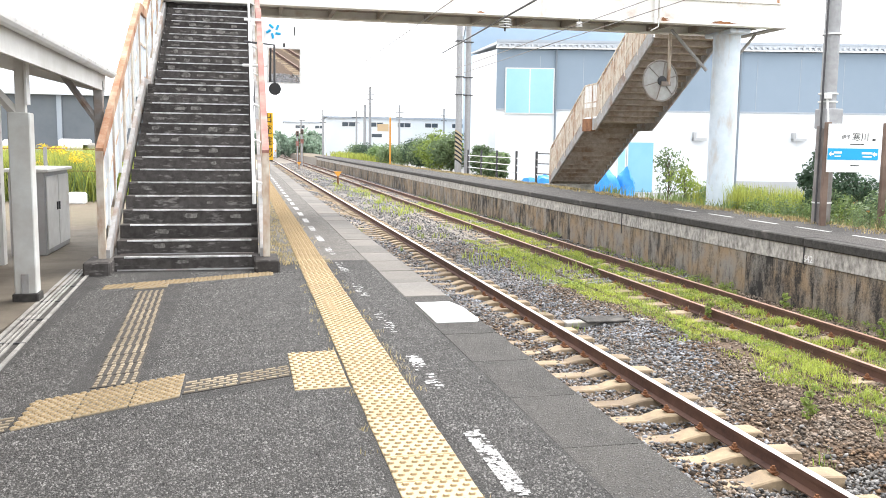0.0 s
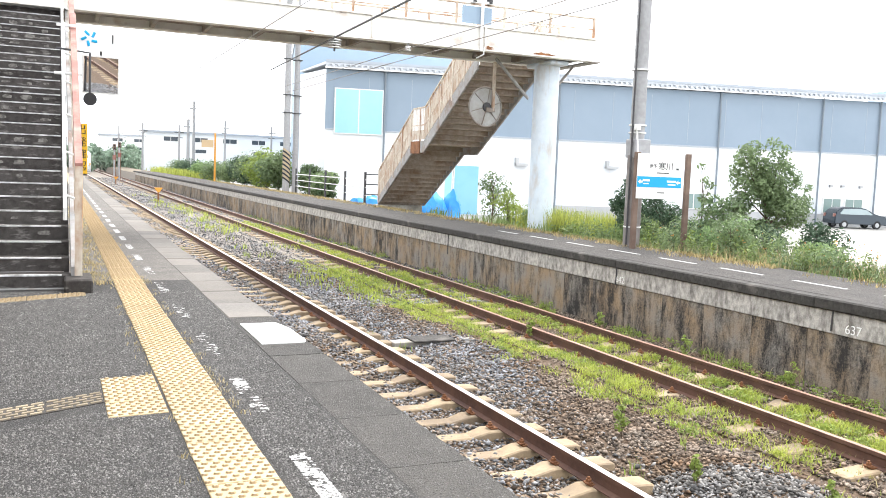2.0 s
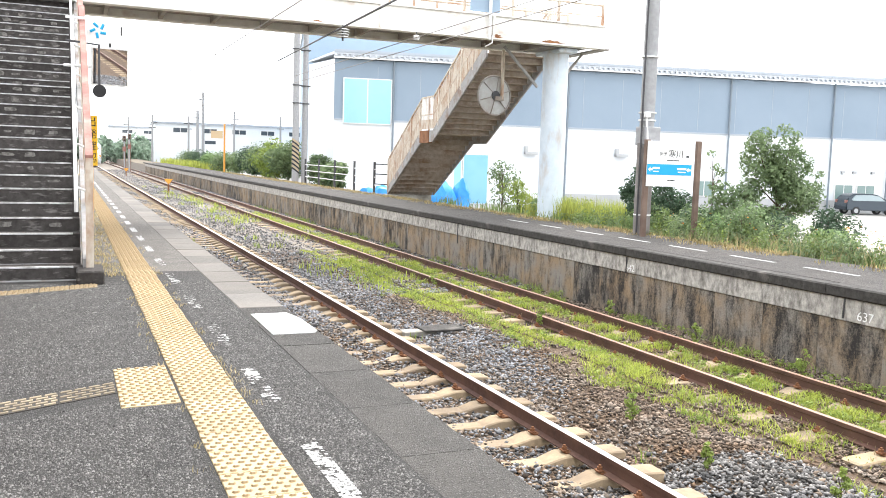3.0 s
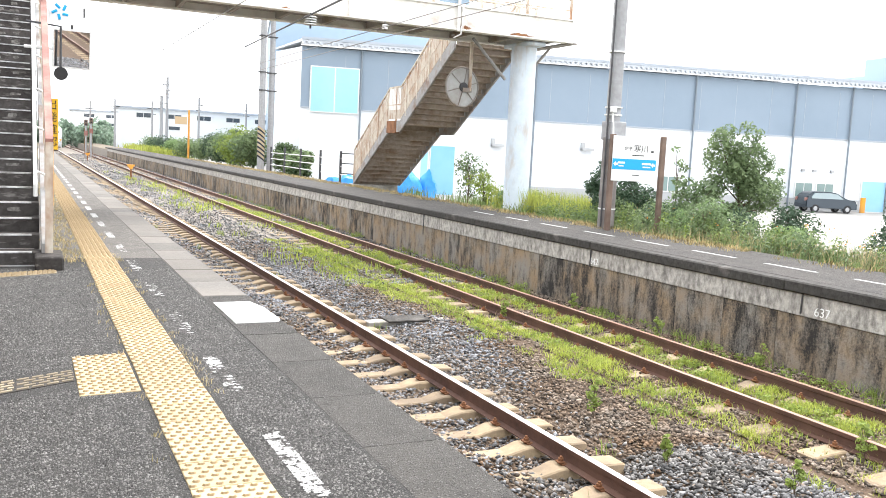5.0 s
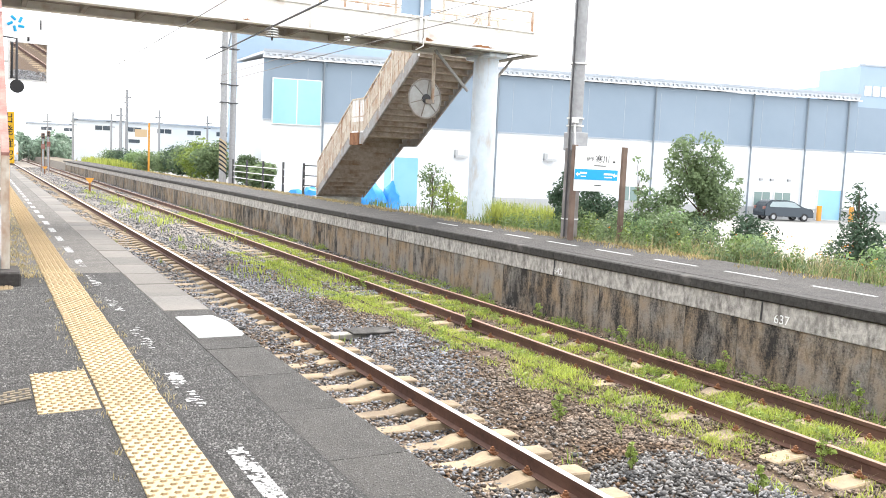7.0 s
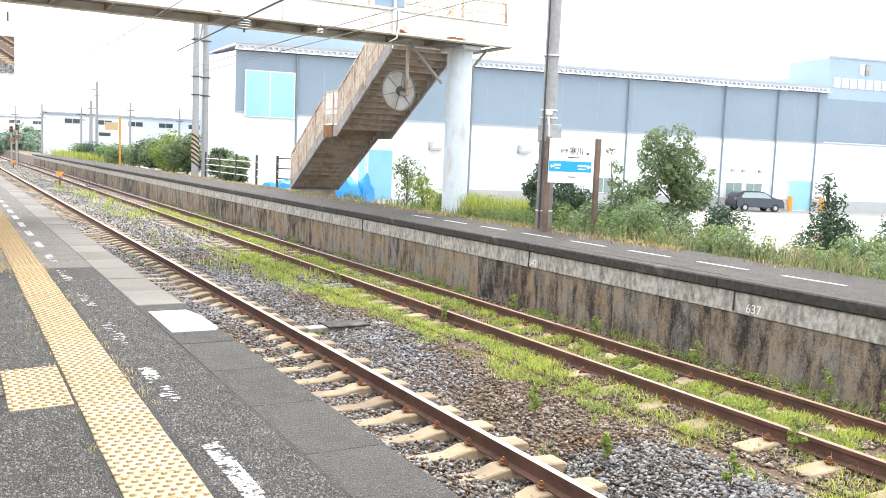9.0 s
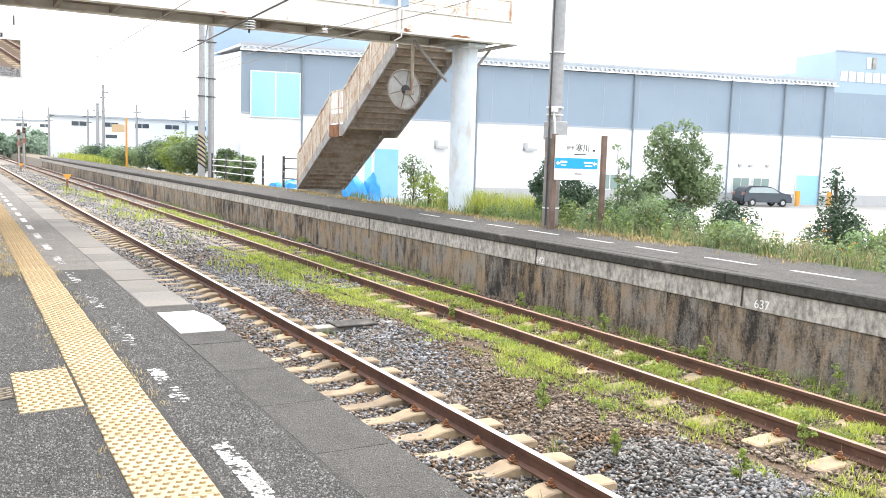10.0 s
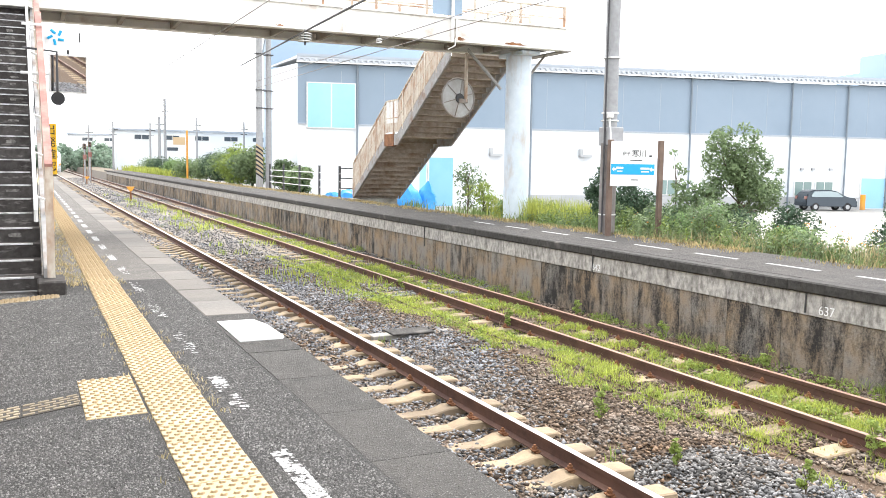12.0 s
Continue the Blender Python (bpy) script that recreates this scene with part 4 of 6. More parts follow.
part("support_column", boxes((0.1, 0.35, 6.0, 6.25, 0, 2.5)), BRIDGE_UNDER, stair_1)
part("support_column", boxes((1.5, 1.75, 6.0, 6.25, 0, 2.5)), BRIDGE_UNDER, stair_1)
part("support_column", boxes((0.1, 0.4, 10.6, 10.9, 0, SOFFIT)), BRIDGE_PAINT, stair_1)
part("support_column", boxes((1.45, 1.75, 10.6, 10.9, 0, SOFFIT)), BRIDGE_PAINT, stair_1)
up, lo = slope_outline(pts1, run1, N1, GO, LAND, -0.34, -0.21)
part("soffit_plate", band(bmesh.new(), up, [(d, max(z, 0.01)) for d, z in lo], 0.06, 1.79), STRINGER, stair_1)
for s in (-1.2, 0.88):
    up, lo = slope_outline(pts2, run2, 14, GO2, LAND2, 0.62, 1.28)
    for k in range(66):
        d = 0.35 + k * 0.168
        for (d0, z0), (d1, z1) in zip(up, up[1:]):
            if d0 <= d < d1:
                z = z0 + (z1 - z0) * (d - d0) / (d1 - d0)
                part("baluster", boxes((s - 0.012, s + 0.012, d - 0.018, d + 0.018, z - 1.1, z)), RUSTY_WHITE, stair_2)
part("landing_box", boxes((0.8, 0.94, pts2[13][0] - 0.1, pts2[13][0] + 1.0, 14 * RISE - 0.35, 14 * RISE + 0.1)), RUST, stair_2, "rusty landing edge plate")
part("landing_panel", boxes((0.86, 0.89, pts2[13][0] - 0.05, pts2[13][0] + 1.35, 14 * RISE + 0.5, 14 * RISE + 1.35)), WHITE_STEEL, stair_2, "pale sheet panel")
part("foot_block", boxes((-1.0, 1.0, -0.35, 0.35, -0.35, 0.02), bevel=0.02), CONCRETE, stair_2)

# ---- overhead wires ----
def wire(name, x, z, r, y0, y1, sag, label, material=DARK):
    n = 24
    pts = [(x, y0 + (y1 - y0) * k / n, z - sag * math.sin(math.pi * ((k / n * 3) % 1))) for k in range(n + 1)]
    return tagged(part(name, tubes((pts, r), n=6), material), label, "cable", "overhead wires")


cable = part("overhead_cable", tubes(([(3.18, P_NEAR, 3.9), (5.38, 12.8, 4.5), (6.06, 21.1, 4.72), (6.9, 31.2, 4.98)], 0.022), n=6), DARK)
tagged(cable, "thick black overhead cable hung above the tracks", "cable", "overhead wires")
wire("contact_wire", 7.6, 4.28, 0.009, P_NEAR, 300, 0.0, "thin overhead contact wire above the track", STRINGER)
wire("contact_wire", 3.68, 4.28, 0.009, P_NEAR, 300, 0.0, "thin overhead contact wire above the track", STRINGER)
wire("messenger_wire", 7.75, 4.62, 0.009, P_NEAR, 300, 0.05, "thin overhead carrier wire above the track", STRINGER)
for x, y, z in ((7.05, 10.15, 0.0), (8.95, 10.1, 0.0)):
    ins = thing("insulator", BR @ pose(x, y, SOFFIT - 0.03), "white ribbed insulator hung below the footbridge", "insulator", "insulators")
    big = 1.0 if x < 8 else 0.5
    for k in range(4):
        part("shed", tubes(([(0, 0, -0.05 - 0.06 * k * big), (0, 0, -0.075 - 0.06 * k * big)], [0.13 * big, 0.17 * big]), n=16), WHITE_STEEL, ins)
    part("rod", tubes(([(0, 0, 0.03), (0, 0, -0.34 * big)], 0.025 * big)), DARK, ins)

# ---- poles ----
def pole(x, y, z, r, h, label, group=""):
    p = thing("utility_pole", pose(x, y, z), label, "pole", group)
    part("shaft", tubes(([(0, 0, -0.3), (0, 0, h)], [r, r * 0.8]), n=20), POLE, p, smooth=True)
    return p


p = pole(11.42, 15.7, P2_TOP - 0.2, 0.165, 11.5, "tall grey concrete line pole with a brown lower sleeve")
part("sleeve", tubes(([(0, 0, 0.0), (0, 0, 2.15)], 0.18), n=20), mat("grey_brown_sleeve", (0.28, 0.265, 0.26), (0.22, 0.2, 0.19), (0.16, 0.14, 0.13), scale=6, broad=1.2, bump=0.15), p, "grey-brown lower sleeve", True)
part("collar", boxes((-0.16, 0.23, -0.2, 0.18, 2.1, 2.5), bevel=0.02), POLE, p)
for z in (2.62, 2.78, 0.6, 3.95):
    part("band", tubes(([(0, 0, z), (0, 0, z + 0.03)], 0.19), n=20), WHITE_STEEL, p, "pale steel band")
part("box", boxes((-0.2, -0.08, -0.24, -0.14, 2.68, 2.8), bevel=0.01), WHITE_STEEL, p, "small white box")
part("conduit", tubes(([(-0.1, -0.2, 0.0), (-0.1, -0.2, 2.1), (-0.14, -0.17, 2.7)], 0.025)), WHITE_STEEL, p, "pale conduit pipe")
part("conduit", tubes(([(-0.2, -0.1, 0.0), (-0.2, -0.1, 3.0), (-0.18, -0.1, 9.0)], 0.02)), DARK, p)
for k, (x, y, r) in enumerate(((14.35, 59.3, 0.24), (15.1, 59.8, 0.21))):
    p = pole(x, y, 0.0, r, 13.0, "grey line pole with yellow and black warning stripes" if k == 0 else "grey concrete line pole")
    for z in (5.2, 6.4, 8.8):
        part("band", boxes((-0.3, 0.3, -r - 0.03, r + 0.03, z, z + 0.06)), DARK, p)
    if k == 0:
        for j in range(14):
            bm = tubes(([(0, 0, 0.6 + 0.15 * j), (0.0, 0, 0.72 + 0.15 * j)], r + 0.012), n=20)
            for v in bm.verts:
                v.co.z -= 0.75 * v.co.x
            part("stripe", bm, YELLOW if j % 2 else BLACK, p, "warning stripe")
for x, y, h, r in ((11.9, 140, 7.7, 0.16), (17.2, 140, 7.7, 0.16), (18.4, 139, 8.6, 0.26), (19.5, 141, 11.5, 0.24), (24.1, 140, 8.7, 0.18), (31.4, 140, 8.3, 0.18), (8.2, 135, 7, 0.12)):
    p = pole(x, y, -0.5, r, h, "distant grey line pole beside the railway", "distant poles")
    part("crossarm", boxes((-0.7, 0.7, -0.06, 0.06, h - 1.2, h - 1.08)), DARK, p)
    part("crossarm", boxes((-0.5, 0.5, -0.06, 0.06, h - 2.0, h - 1.9)), DARK, p)

# ---- station name board ----
board = thing("station_sign", pose(11.5, 15.0, P2_TOP - 0.02, 0, 0, -9), "white station name board with a cyan band on brown posts", "sign")
for x in (-0.5, 0.68):
    part("post", boxes((x - 0.05, x + 0.05, -0.05, 0.05, -0.03, 2.03), bevel=0.006), BROWN_STEEL, board, "brown painted post")
panel = part("panel", boxes((-0.52, 0.49, -0.085, -0.055, 1.07, 2.0), bevel=0.004), WHITE_PLATE, board, "white name panel")
part("band", boxes((-0.52, 0.49, -0.093, -0.083, 1.31, 1.53)), SIGN_BLUE, panel, "cyan band")
FLAT = Euler((radians(90), 0, 0)).to_matrix().to_4x4()
lettering("lettering", "寒川", 0.17, Matrix.Translation((0.12, -0.0875, 1.74)) @ FLAT, DARK, panel)
lettering("lettering", "伊予", 0.09, Matrix.Translation((-0.17, -0.0875, 1.74)) @ FLAT, DARK, panel)
bars = [(-0.08, 0.2, 1.6, 1.62), (-0.05, 0.12, 1.19, 1.21), (0.36, 0.42, 1.68, 1.72)]
for a, b, c, d in bars:
    part("text_bar", boxes((a, b, -0.088, -0.084, c, d)), DARK, panel)
for a, b, c, d in ((-0.4, -0.24, 1.43, 1.47), (-0.38, -0.26, 1.37, 1.39), (0.16, 0.37, 1.42, 1.46), (0.18, 0.36, 1.36, 1.385)):
    part("text_bar", boxes((a, b, -0.096, -0.092, c, d)), WHITE_PLATE, panel)
for x in (-0.45, 0.42):
    part("arrow", prism(bmesh.new(), [(x - 0.05, 1.42), (x, 1.47), (x, 1.44), (x + 0.05, 1.44), (x + 0.05, 1.4), (x, 1.4), (x, 1.37)], -0.096, -0.092, "y"), WHITE_PLATE, panel)

# ---- signs beside the stairs ----
hang = thing("platform_sign", pose(0.62, 15.9, 3.42), "white hanging platform sign with a blue emblem and number", "sign")
face = part("panel", boxes((-0.3, 0.36, -0.02, 0.02, 0.0, 0.36), bevel=0.004), WHITE_PLATE, hang)
for k in range(5):
    a = 0.4 + k * 1.25
    part("emblem", tubes(([(-0.12 + 0.05 * math.cos(a), -0.024, 0.2 + 0.05 * math.sin(a)), (-0.12 + 0.13 * math.cos(a + 0.5), -0.024, 0.2 + 0.13 * math.sin(a + 0.5))], 0.022), n=6), SIGN_BLUE, face, "blue emblem")
lettering("number", "1", 0.22, Matrix.Translation((0.24, -0.024, 0.2)) @ FLAT, DARK, face)
part("bracket", boxes((-0.62, 0.3, -0.02, 0.02, 0.36, 0.4)), WHITE_STEEL, hang)
mir = thing("platform_mirror", pose(0.68, 16.0, 2.72, 6, 0, 4), "rectangular platform mirror in a pale frame beside the stairs", "mirror")
part("frame", boxes((-0.3, 0.3, 0.0, 0.05, 0.0, 0.64), bevel=0.008), WHITE_STEEL, mir)
part("glass", boxes((-0.27, 0.27, -0.006, 0.004, 0.03, 0.61)), MIRROR, mir, "silvered mirror face")
part("arm", tubes(([(-0.25, 0.03, 0.3), (-0.7, 0.2, 0.3)], 0.025)), WHITE_STEEL, mir)
part("arm", tubes(([(0.0, 0.03, 0.6), (0.0, 0.03, 0.72)], 0.02)), DARK, mir)
spk = thing("loudspeaker", pose(0.5, 15.6, 2.6), "small black round loudspeaker hung on a pipe", "loudspeaker")
part("horn", tubes(([(0, -0.1, 0), (0, -0.06, 0), (0, 0.1, 0)], [0.105, 0.1, 0.05]), n=18), BLACK, spk, smooth=True)
part("hanger", tubes(([(0, 0, 0.04), (0, 0, 0.75), (-0.5, 0.1, 0.8)], 0.02)), DARK, spk)
yel = thing("departure_sign", pose(0.51, 21.8, 0.0), "tall yellow sign with black letters on an orange pole", "sign")
part("pole", tubes(([(0, 0.05, -0.02), (0, 0.05, 2.3)], 0.05)), ORANGE, yel)
plate = part("panel", boxes((-0.13, 0.14, -0.02, 0.01, 1.28, 2.42), bevel=0.004), mat("sign_yellow", (0.85, 0.5, 0.03), (0.8, 0.46, 0.03), rough=0.5, bump=0), yel, "yellow panel")
for k, ch in enumerate("出発確認"):
    lettering("lettering", ch, 0.24, Matrix.Translation((0.005, -0.024, 2.27 - 0.275 * k)) @ FLAT, BLACK, plate)
for k in range(2):
    mk = thing("trackside_marker", pose((5.9, 5.7)[k], (58.0, 98.0)[k], -1.0), "low rusty trackside marker with an orange cap", "marker", "trackside markers")
    part("stake", boxes((-0.05, 0.05, -0.05, 0.05, -0.1, 0.75 - 0.15 * k)), RUST, mk)
    part("cap", prism(bmesh.new(), [(-0.26, 0.95 - 0.15 * k), (0.26, 0.95 - 0.15 * k), (0.06, 0.66 - 0.15 * k), (-0.06, 0.66 - 0.15 * k)], -0.06, 0.06, "y"), ORANGE, mk, "orange wedge-shaped cap")
for x, y, h in ((6.1, 108.0, 4.3), (6.9, 112.0, 4.6)):
    sg = thing("railway_signal", pose(x, y, -1.05), "grey signal mast with a dark round-topped signal head", "railway signal", "railway signals")
    part("mast", tubes(([(0, 0, -0.1), (0, 0, h)], 0.09), n=10), POLE, sg)
    head = part("signal_head", boxes((-0.2, 0.2, -0.1, 0.05, h - 0.6, h + 0.1), bevel=0.08), BROWN_STEEL, sg, "dark signal head")
    for z in (h - 0.42, h - 0.08):
        part("hood", tubes(([(0, -0.1, z), (0, -0.24, z)], 0.1), n=12), BLACK, head)
    part("sign_plate", boxes((-0.2, 0.2, -0.13, -0.1, h - 1.7, h - 1.15)), RED_PANEL, sg, "faded red and white plate")
    part("ladder", boxes((-0.16, -0.12, 0.12, 0.16, 0.0, h - 0.8), (0.12, 0.16, 0.12, 0.16, 0.0, h - 0.8)), RUST, sg)

# low crossing plates and cable cover between the tracks
cover = thing("cable_crossing", pose(4.9, 12.4, -0.99), "low pale cable trough with a dark lid between the tracks", "cable trough")
part("trough", boxes((-0.2, 1.2, -0.12, 0.12, -0.05, 0.02), bevel=0.008), CONCRETE, cover)
part("lid", boxes((0.1, 0.8, -0.2, 0.2, 0.02, 0.05), bevel=0.01), COPING, cover)

# ---- fence on the far platform ----
fence = thing("pipe_fence", pose(0, 0, 0), "dark post and pale pipe fence at the platform back", "fence")
posts = [(12.85, 38.0), (12.9, 41.2), (12.95, 44.8), (13.1, 48.5), (13.2, 52.0)]
for x, y in posts:
    part("post", boxes((x - 0.045, x + 0.045, y - 0.045, y + 0.045, -0.1, 1.5)), DARK, fence)
for z in (0.5, 0.95, 1.4):
    part("short_rail", tubes(([(12.85, 38.0, z), (13.25, 37.2, z)], 0.025), n=6), DARK, fence, "dark rail to the stair foot")
for z in (0.45, 0.8, 1.15):
    part("pipe", tubes(([(x, y - 0.06, z) for x, y in posts], 0.025), n=6), WHITE_STEEL, fence)

# ---- warehouse ----
WH = pose(17.0, 59.3, -1.4, 0, 0, -12.7)
EAVES = mat("pale_grey_eaves", (0.5, 0.53, 0.57), (0.44, 0.47, 0.51), scale=1, rough=0.5, bump=0)
warehouse = thing("warehouse", WH, "white and grey clad warehouse with pale blue doors", "warehouse")
part("wall", prism(bmesh.new(), [(0, -0.3), (0, 9.8), (60, 15.4), (60, -0.3)], 0, 47.9, "x"), WHITE_CLAD, warehouse)
part("wall", boxes((47.9, 90, 0, 40, -0.3, 9.8)), WHITE_CLAD, warehouse)
part("upper_wall", boxes((0, 47.9, -0.06, -0.002, 5.75, 9.8)), GREY_PANEL, warehouse, "grey metal cladding")
part("upper_wall", boxes((47.9, 90, -0.06, -0.002, 5.85, 9.4)), GREY_PANEL, warehouse, "grey metal cladding")
part("parapet", boxes((47.9, 90, -0.05, 5, 9.4, 12.75)), BLUE_CLAD, warehouse, "pale blue cladding")
part("drip_edge", boxes((0, 90, -0.1, 0, 5.66, 5.75)), ROOF_GREY, warehouse)
part("roof", prism(bmesh.new(), [(-0.4, 10.08), (-0.4, 10.28), (60.2, 15.9), (60.2, 15.7)], -0.05, 47.85, "x"), EAVES, warehouse)
part("roof_edge", boxes((-0.05, 47.85, -0.45, -0.402, 10.22, 10.4)), ROOF_GREY, warehouse, "grey roof edge trim")
part("parapet_cap", boxes((47.85, 90, -0.12, 0.2, 12.75, 12.9)), ROOF_GREY, warehouse, "grey parapet cap")
part("parapet_cap", boxes((50.85, 66, 7.9, 8.2, 11.9, 12.02)), ROOF_GREY, warehouse, "grey parapet cap")
bm = bmesh.new()
for k in range(121):
    tube(bm, [(0.05 + 0.395 * k, -0.5, 10.02), (0.05 + 0.395 * k, 0.2, 10.02)], 0.1, 6)
part("roof_ribs", bm, EAVES, warehouse, "ribbed white eaves")
part("eaves_board", boxes((-0.05, 47.85, -0.3, -0.2, 9.86, 10.07)), WHITE_CLAD, warehouse)
part("gutter", boxes((-0.1, 47.9, -0.6, -0.46, 9.8, 9.9)), WHITE_STEEL, warehouse)
part("rear_block", boxes((50.9, 66, 8, 12, 9.0, 11.9)), BLUE_CLAD, warehouse, "set-back pale upper storey")
part("vent", boxes((51.0, 51.4, 7.6, 8, 11.3, 12.5)), ROOF_GREY, warehouse)
part("vent", boxes((55.0, 55.6, 7.4, 8, 11.6, 12.6)), ROOF_GREY, warehouse)
for x in (4.1, 16.8, 29.5, 38.1, 43.1, 47.0):
    pipe = part("downpipe", tubes(([(x, -0.2, 0.0), (x, -0.2, 9.84)], 0.07), n=10), PIPE_GREY, warehouse, "grey downpipe")
for x in [3.0 * k for k in range(1, 29)]:
    part("panel_joint", boxes((x - 0.012, x + 0.012, -0.072, -0.058, 5.85, 9.35)), ROOF_GREY, warehouse)
    part("panel_joint", boxes((x - 0.012, x + 0.012, -0.012, 0.002, 0.95, 5.66)), WHITE_STEEL, warehouse)
part("plinth", boxes((15, 90, -0.1, 0.1, -0.3, 0.93)), BASE_GREY, warehouse, "grey plinth")


def opening(x0, x1, z0, z1, material, label, leaves=1, depth=0.1, name="window"):
    w = part(name, boxes((x0, x1, -depth - 0.02, 0.05, z0, z1)), WHITE_STEEL, warehouse, "pale frame")
    for k in range(leaves):
        a, b = x0 + 0.08 + (x1 - x0 - 0.08) * k / leaves, x0 + (x1 - x0 - 0.08) * (k + 1) / leaves
        part("pane", boxes((a, b, -depth - 0.04, -depth, z0 + 0.07, z1 - 0.07)), material, w, label)


opening(0.6, 4.0, 5.4, 8.54, SKY_BLUE, "pale blue sheet", 2, 0.15)
for x0, x1 in ((38.7, 40.3), (40.6, 42.2), (27.0, 28.6), (34.6, 36.0)):
    opening(x0, x1, 0.98, 2.2, PANE, "pale green window pane", 2)
opening(9.2, 11.1, 0.0, 3.6, DOOR_BLUE, "blue door leaf", 1, name="door")
opening(8.5, 9.15, 0.0, 3.3, SKY_BLUE, "pale blue side leaf", 1, name="door")
opening(44.7, 47.0, 0.0, 2.55, SKY_BLUE, "pale blue door leaf", 1, name="door")
for x, z in ((13.7, 3.7), (20.6, 3.75), (39.2, 3.05), (40.2, 3.05), (41.8, 3.05), (25.0, 3.05), (26.0, 3.05)):
    s = 1.0 if z > 3.5 else 0.3
    part("wall_lamp", boxes((x, x + 0.9 * s, -0.5 * s - 0.02, 0.0, z, z + 0.18), (x, x + 0.2 * s, -0.4 * s - 0.02, 0.0, z, z + 0.58 * s)), BASE_GREY, warehouse, "grey wall lamp")
for k in range(7):
    x = 48.4 + 0.82 * k
    part("sign_bar", boxes((x, x + 0.62, -0.14, -0.06, 10.35, 11.15)), WHITE_PLATE, warehouse, "white sign bar")
for k, m in enumerate((WHITE_PLATE, CONCRETE)):
    part("sign_bar", boxes((50.95 + 0.55 * k, 51.3 + 0.55 * k, -0.14, -0.06, 11.5, 12.4)), m, warehouse, "emblem bar")
for x in (44.3, 47.4):
    b = part("bollard", tubes(([(x, -1.0, 0.0), (x, -1.0, 1.2)], 0.2), n=12), ORANGE, None, smooth=True)
    b.matrix_world = WH
    tagged(b, "orange protective bollard beside the blue door", "bollard", "bollards")
shed = thing("rear_warehouse", WH, "taller pale blue-grey warehouse behind", "warehouse")
part("wall", boxes((-0.3, 22.6, 64, 100, -0.3, 22.2)), BLUE_CLAD, shed)
part("roof", boxes((-0.5, 22.8, 63.7, 100, 22.2, 22.5)), ROOF_GREY, shed)

# ---- parked car ----
def hatchback(m, label):
    car = thing("parked_car", m, label, "car")
    side = [(-2.15, 0.3), (-2.18, 0.75), (-2.0, 0.98), (-1.2, 1.05), (-0.45, 1.52), (0.2, 1.6), (1.55, 1.57), (1.95, 1.3), (2.12, 0.95), (2.15, 0.35)]
    bm = prism(bmesh.new(), side, -0.82, 0.82, "y")
    for v in bm.verts:
        if v.co.z > 1.1:
            v.co.y *= 0.84
    bmesh.ops.bevel(bm, geom=list(bm.edges), offset=0.06, segments=2, affect="EDGES")
    body = part("body", bm, CAR_PAINT, car, smooth=True)
    part("side_window", prism(bmesh.new(), [(-1.0, 1.06), (-0.45, 1.42), (0.2, 1.5), (1.45, 1.47), (1.72, 1.15), (1.65, 1.06)], -0.8, -0.7, "y"), CAR_GLASS, car, "side glass with pale reflection in its colour")
    part("side_window", prism(bmesh.new(), [(-1.0, 1.06), (-0.45, 1.42), (0.2, 1.5), (1.45, 1.47), (1.72, 1.15), (1.65, 1.06)], 0.7, 0.8, "y"), CAR_GLASS, car, "side glass with pale reflection in its colour")
    for x in (-1.35, 1.35):
        for y in (-0.72, 0.72):
            w = part("wheel", tubes(([(x, y - 0.1, 0.31), (x, y + 0.1, 0.31)], 0.31), n=20), BLACK, car)
            part("rim", tubes(([(x, y - 0.115, 0.31), (x, y + 0.108, 0.31)], 0.17), n=16), BASE_GREY, w, "silver rim")
    for y in (-0.6, 0.6):
        part("headlight", boxes((-2.19, -2.02, y - 0.16, y + 0.16, 0.72, 0.88), bevel=0.03), WHITE_PLATE, car)
        part("tail_light", boxes((2.0, 2.14, y - 0.14, y + 0.14, 0.85, 1.1), bevel=0.03), RED_PANEL, car)
    part("bumper", boxes((-2.22, -2.1, -0.75, 0.75, 0.3, 0.55), bevel=0.04), CAR_PAINT, car)
    return car


hatchback(WH @ pose(39.9, -2.4, 0.0, 0, 0, 178), "dark blue-grey hatchback parked by the warehouse wall")

# ---- blue tarpaulin heaps ----
for k, (x, y, w, h) in enumerate(((17.0, 40.0, 0.85, 1.3), (18.2, 40.2, 0.5, 1.25), (13.35, 40.6, 0.5, 0.85), (15.2, 43.6, 0.7, 0.9))):
    bm = bmesh.new()
    bmesh.ops.create_icosphere(bm, subdivisions=3, radius=1)
    for v in bm.verts:
        q = noise.noise(v.co * 2.4 + Vector((k * 5, 0, 0))) + 0.5 * noise.noise(v.co * 6 + Vector((k * 3, 7, 0)))
        v.co = Vector((v.co.x * w, v.co.y * w * 0.8, max(v.co.z, -0.1) * h)) * (1 + 0.25 * q)
    o = part("tarpaulin", bm, TARP, smooth=True)
    o.location = (x, y, -0.62)
    tagged(o, "bright blue tarpaulin heap in the weeds", "tarpaulin", "tarpaulin heaps")

# ---- station canopy and yard on the near side ----
canopy = thing("platform_canopy", pose(0, 0, 0), "white timber platform canopy with grey roof and gutter", "canopy")
ROOF = mat("grey_slate_roof", (0.25, 0.26, 0.28), (0.2, 0.21, 0.22), scale=6, broad=1, bump=0.2)
SOFF = mat("white_boarding", (0.72, 0.715, 0.7), (0.66, 0.655, 0.64), (0.56, 0.55, 0.52), scale=5, broad=0.8, bump=0.1)
bm = prism(bmesh.new(), [(-1.86, 2.68), (-6.5, 3.9), (-6.5, 3.82), (-1.86, 2.6)], -8, 13.2, "y")
part("roof", bm, ROOF, canopy, "grey roof sheet")
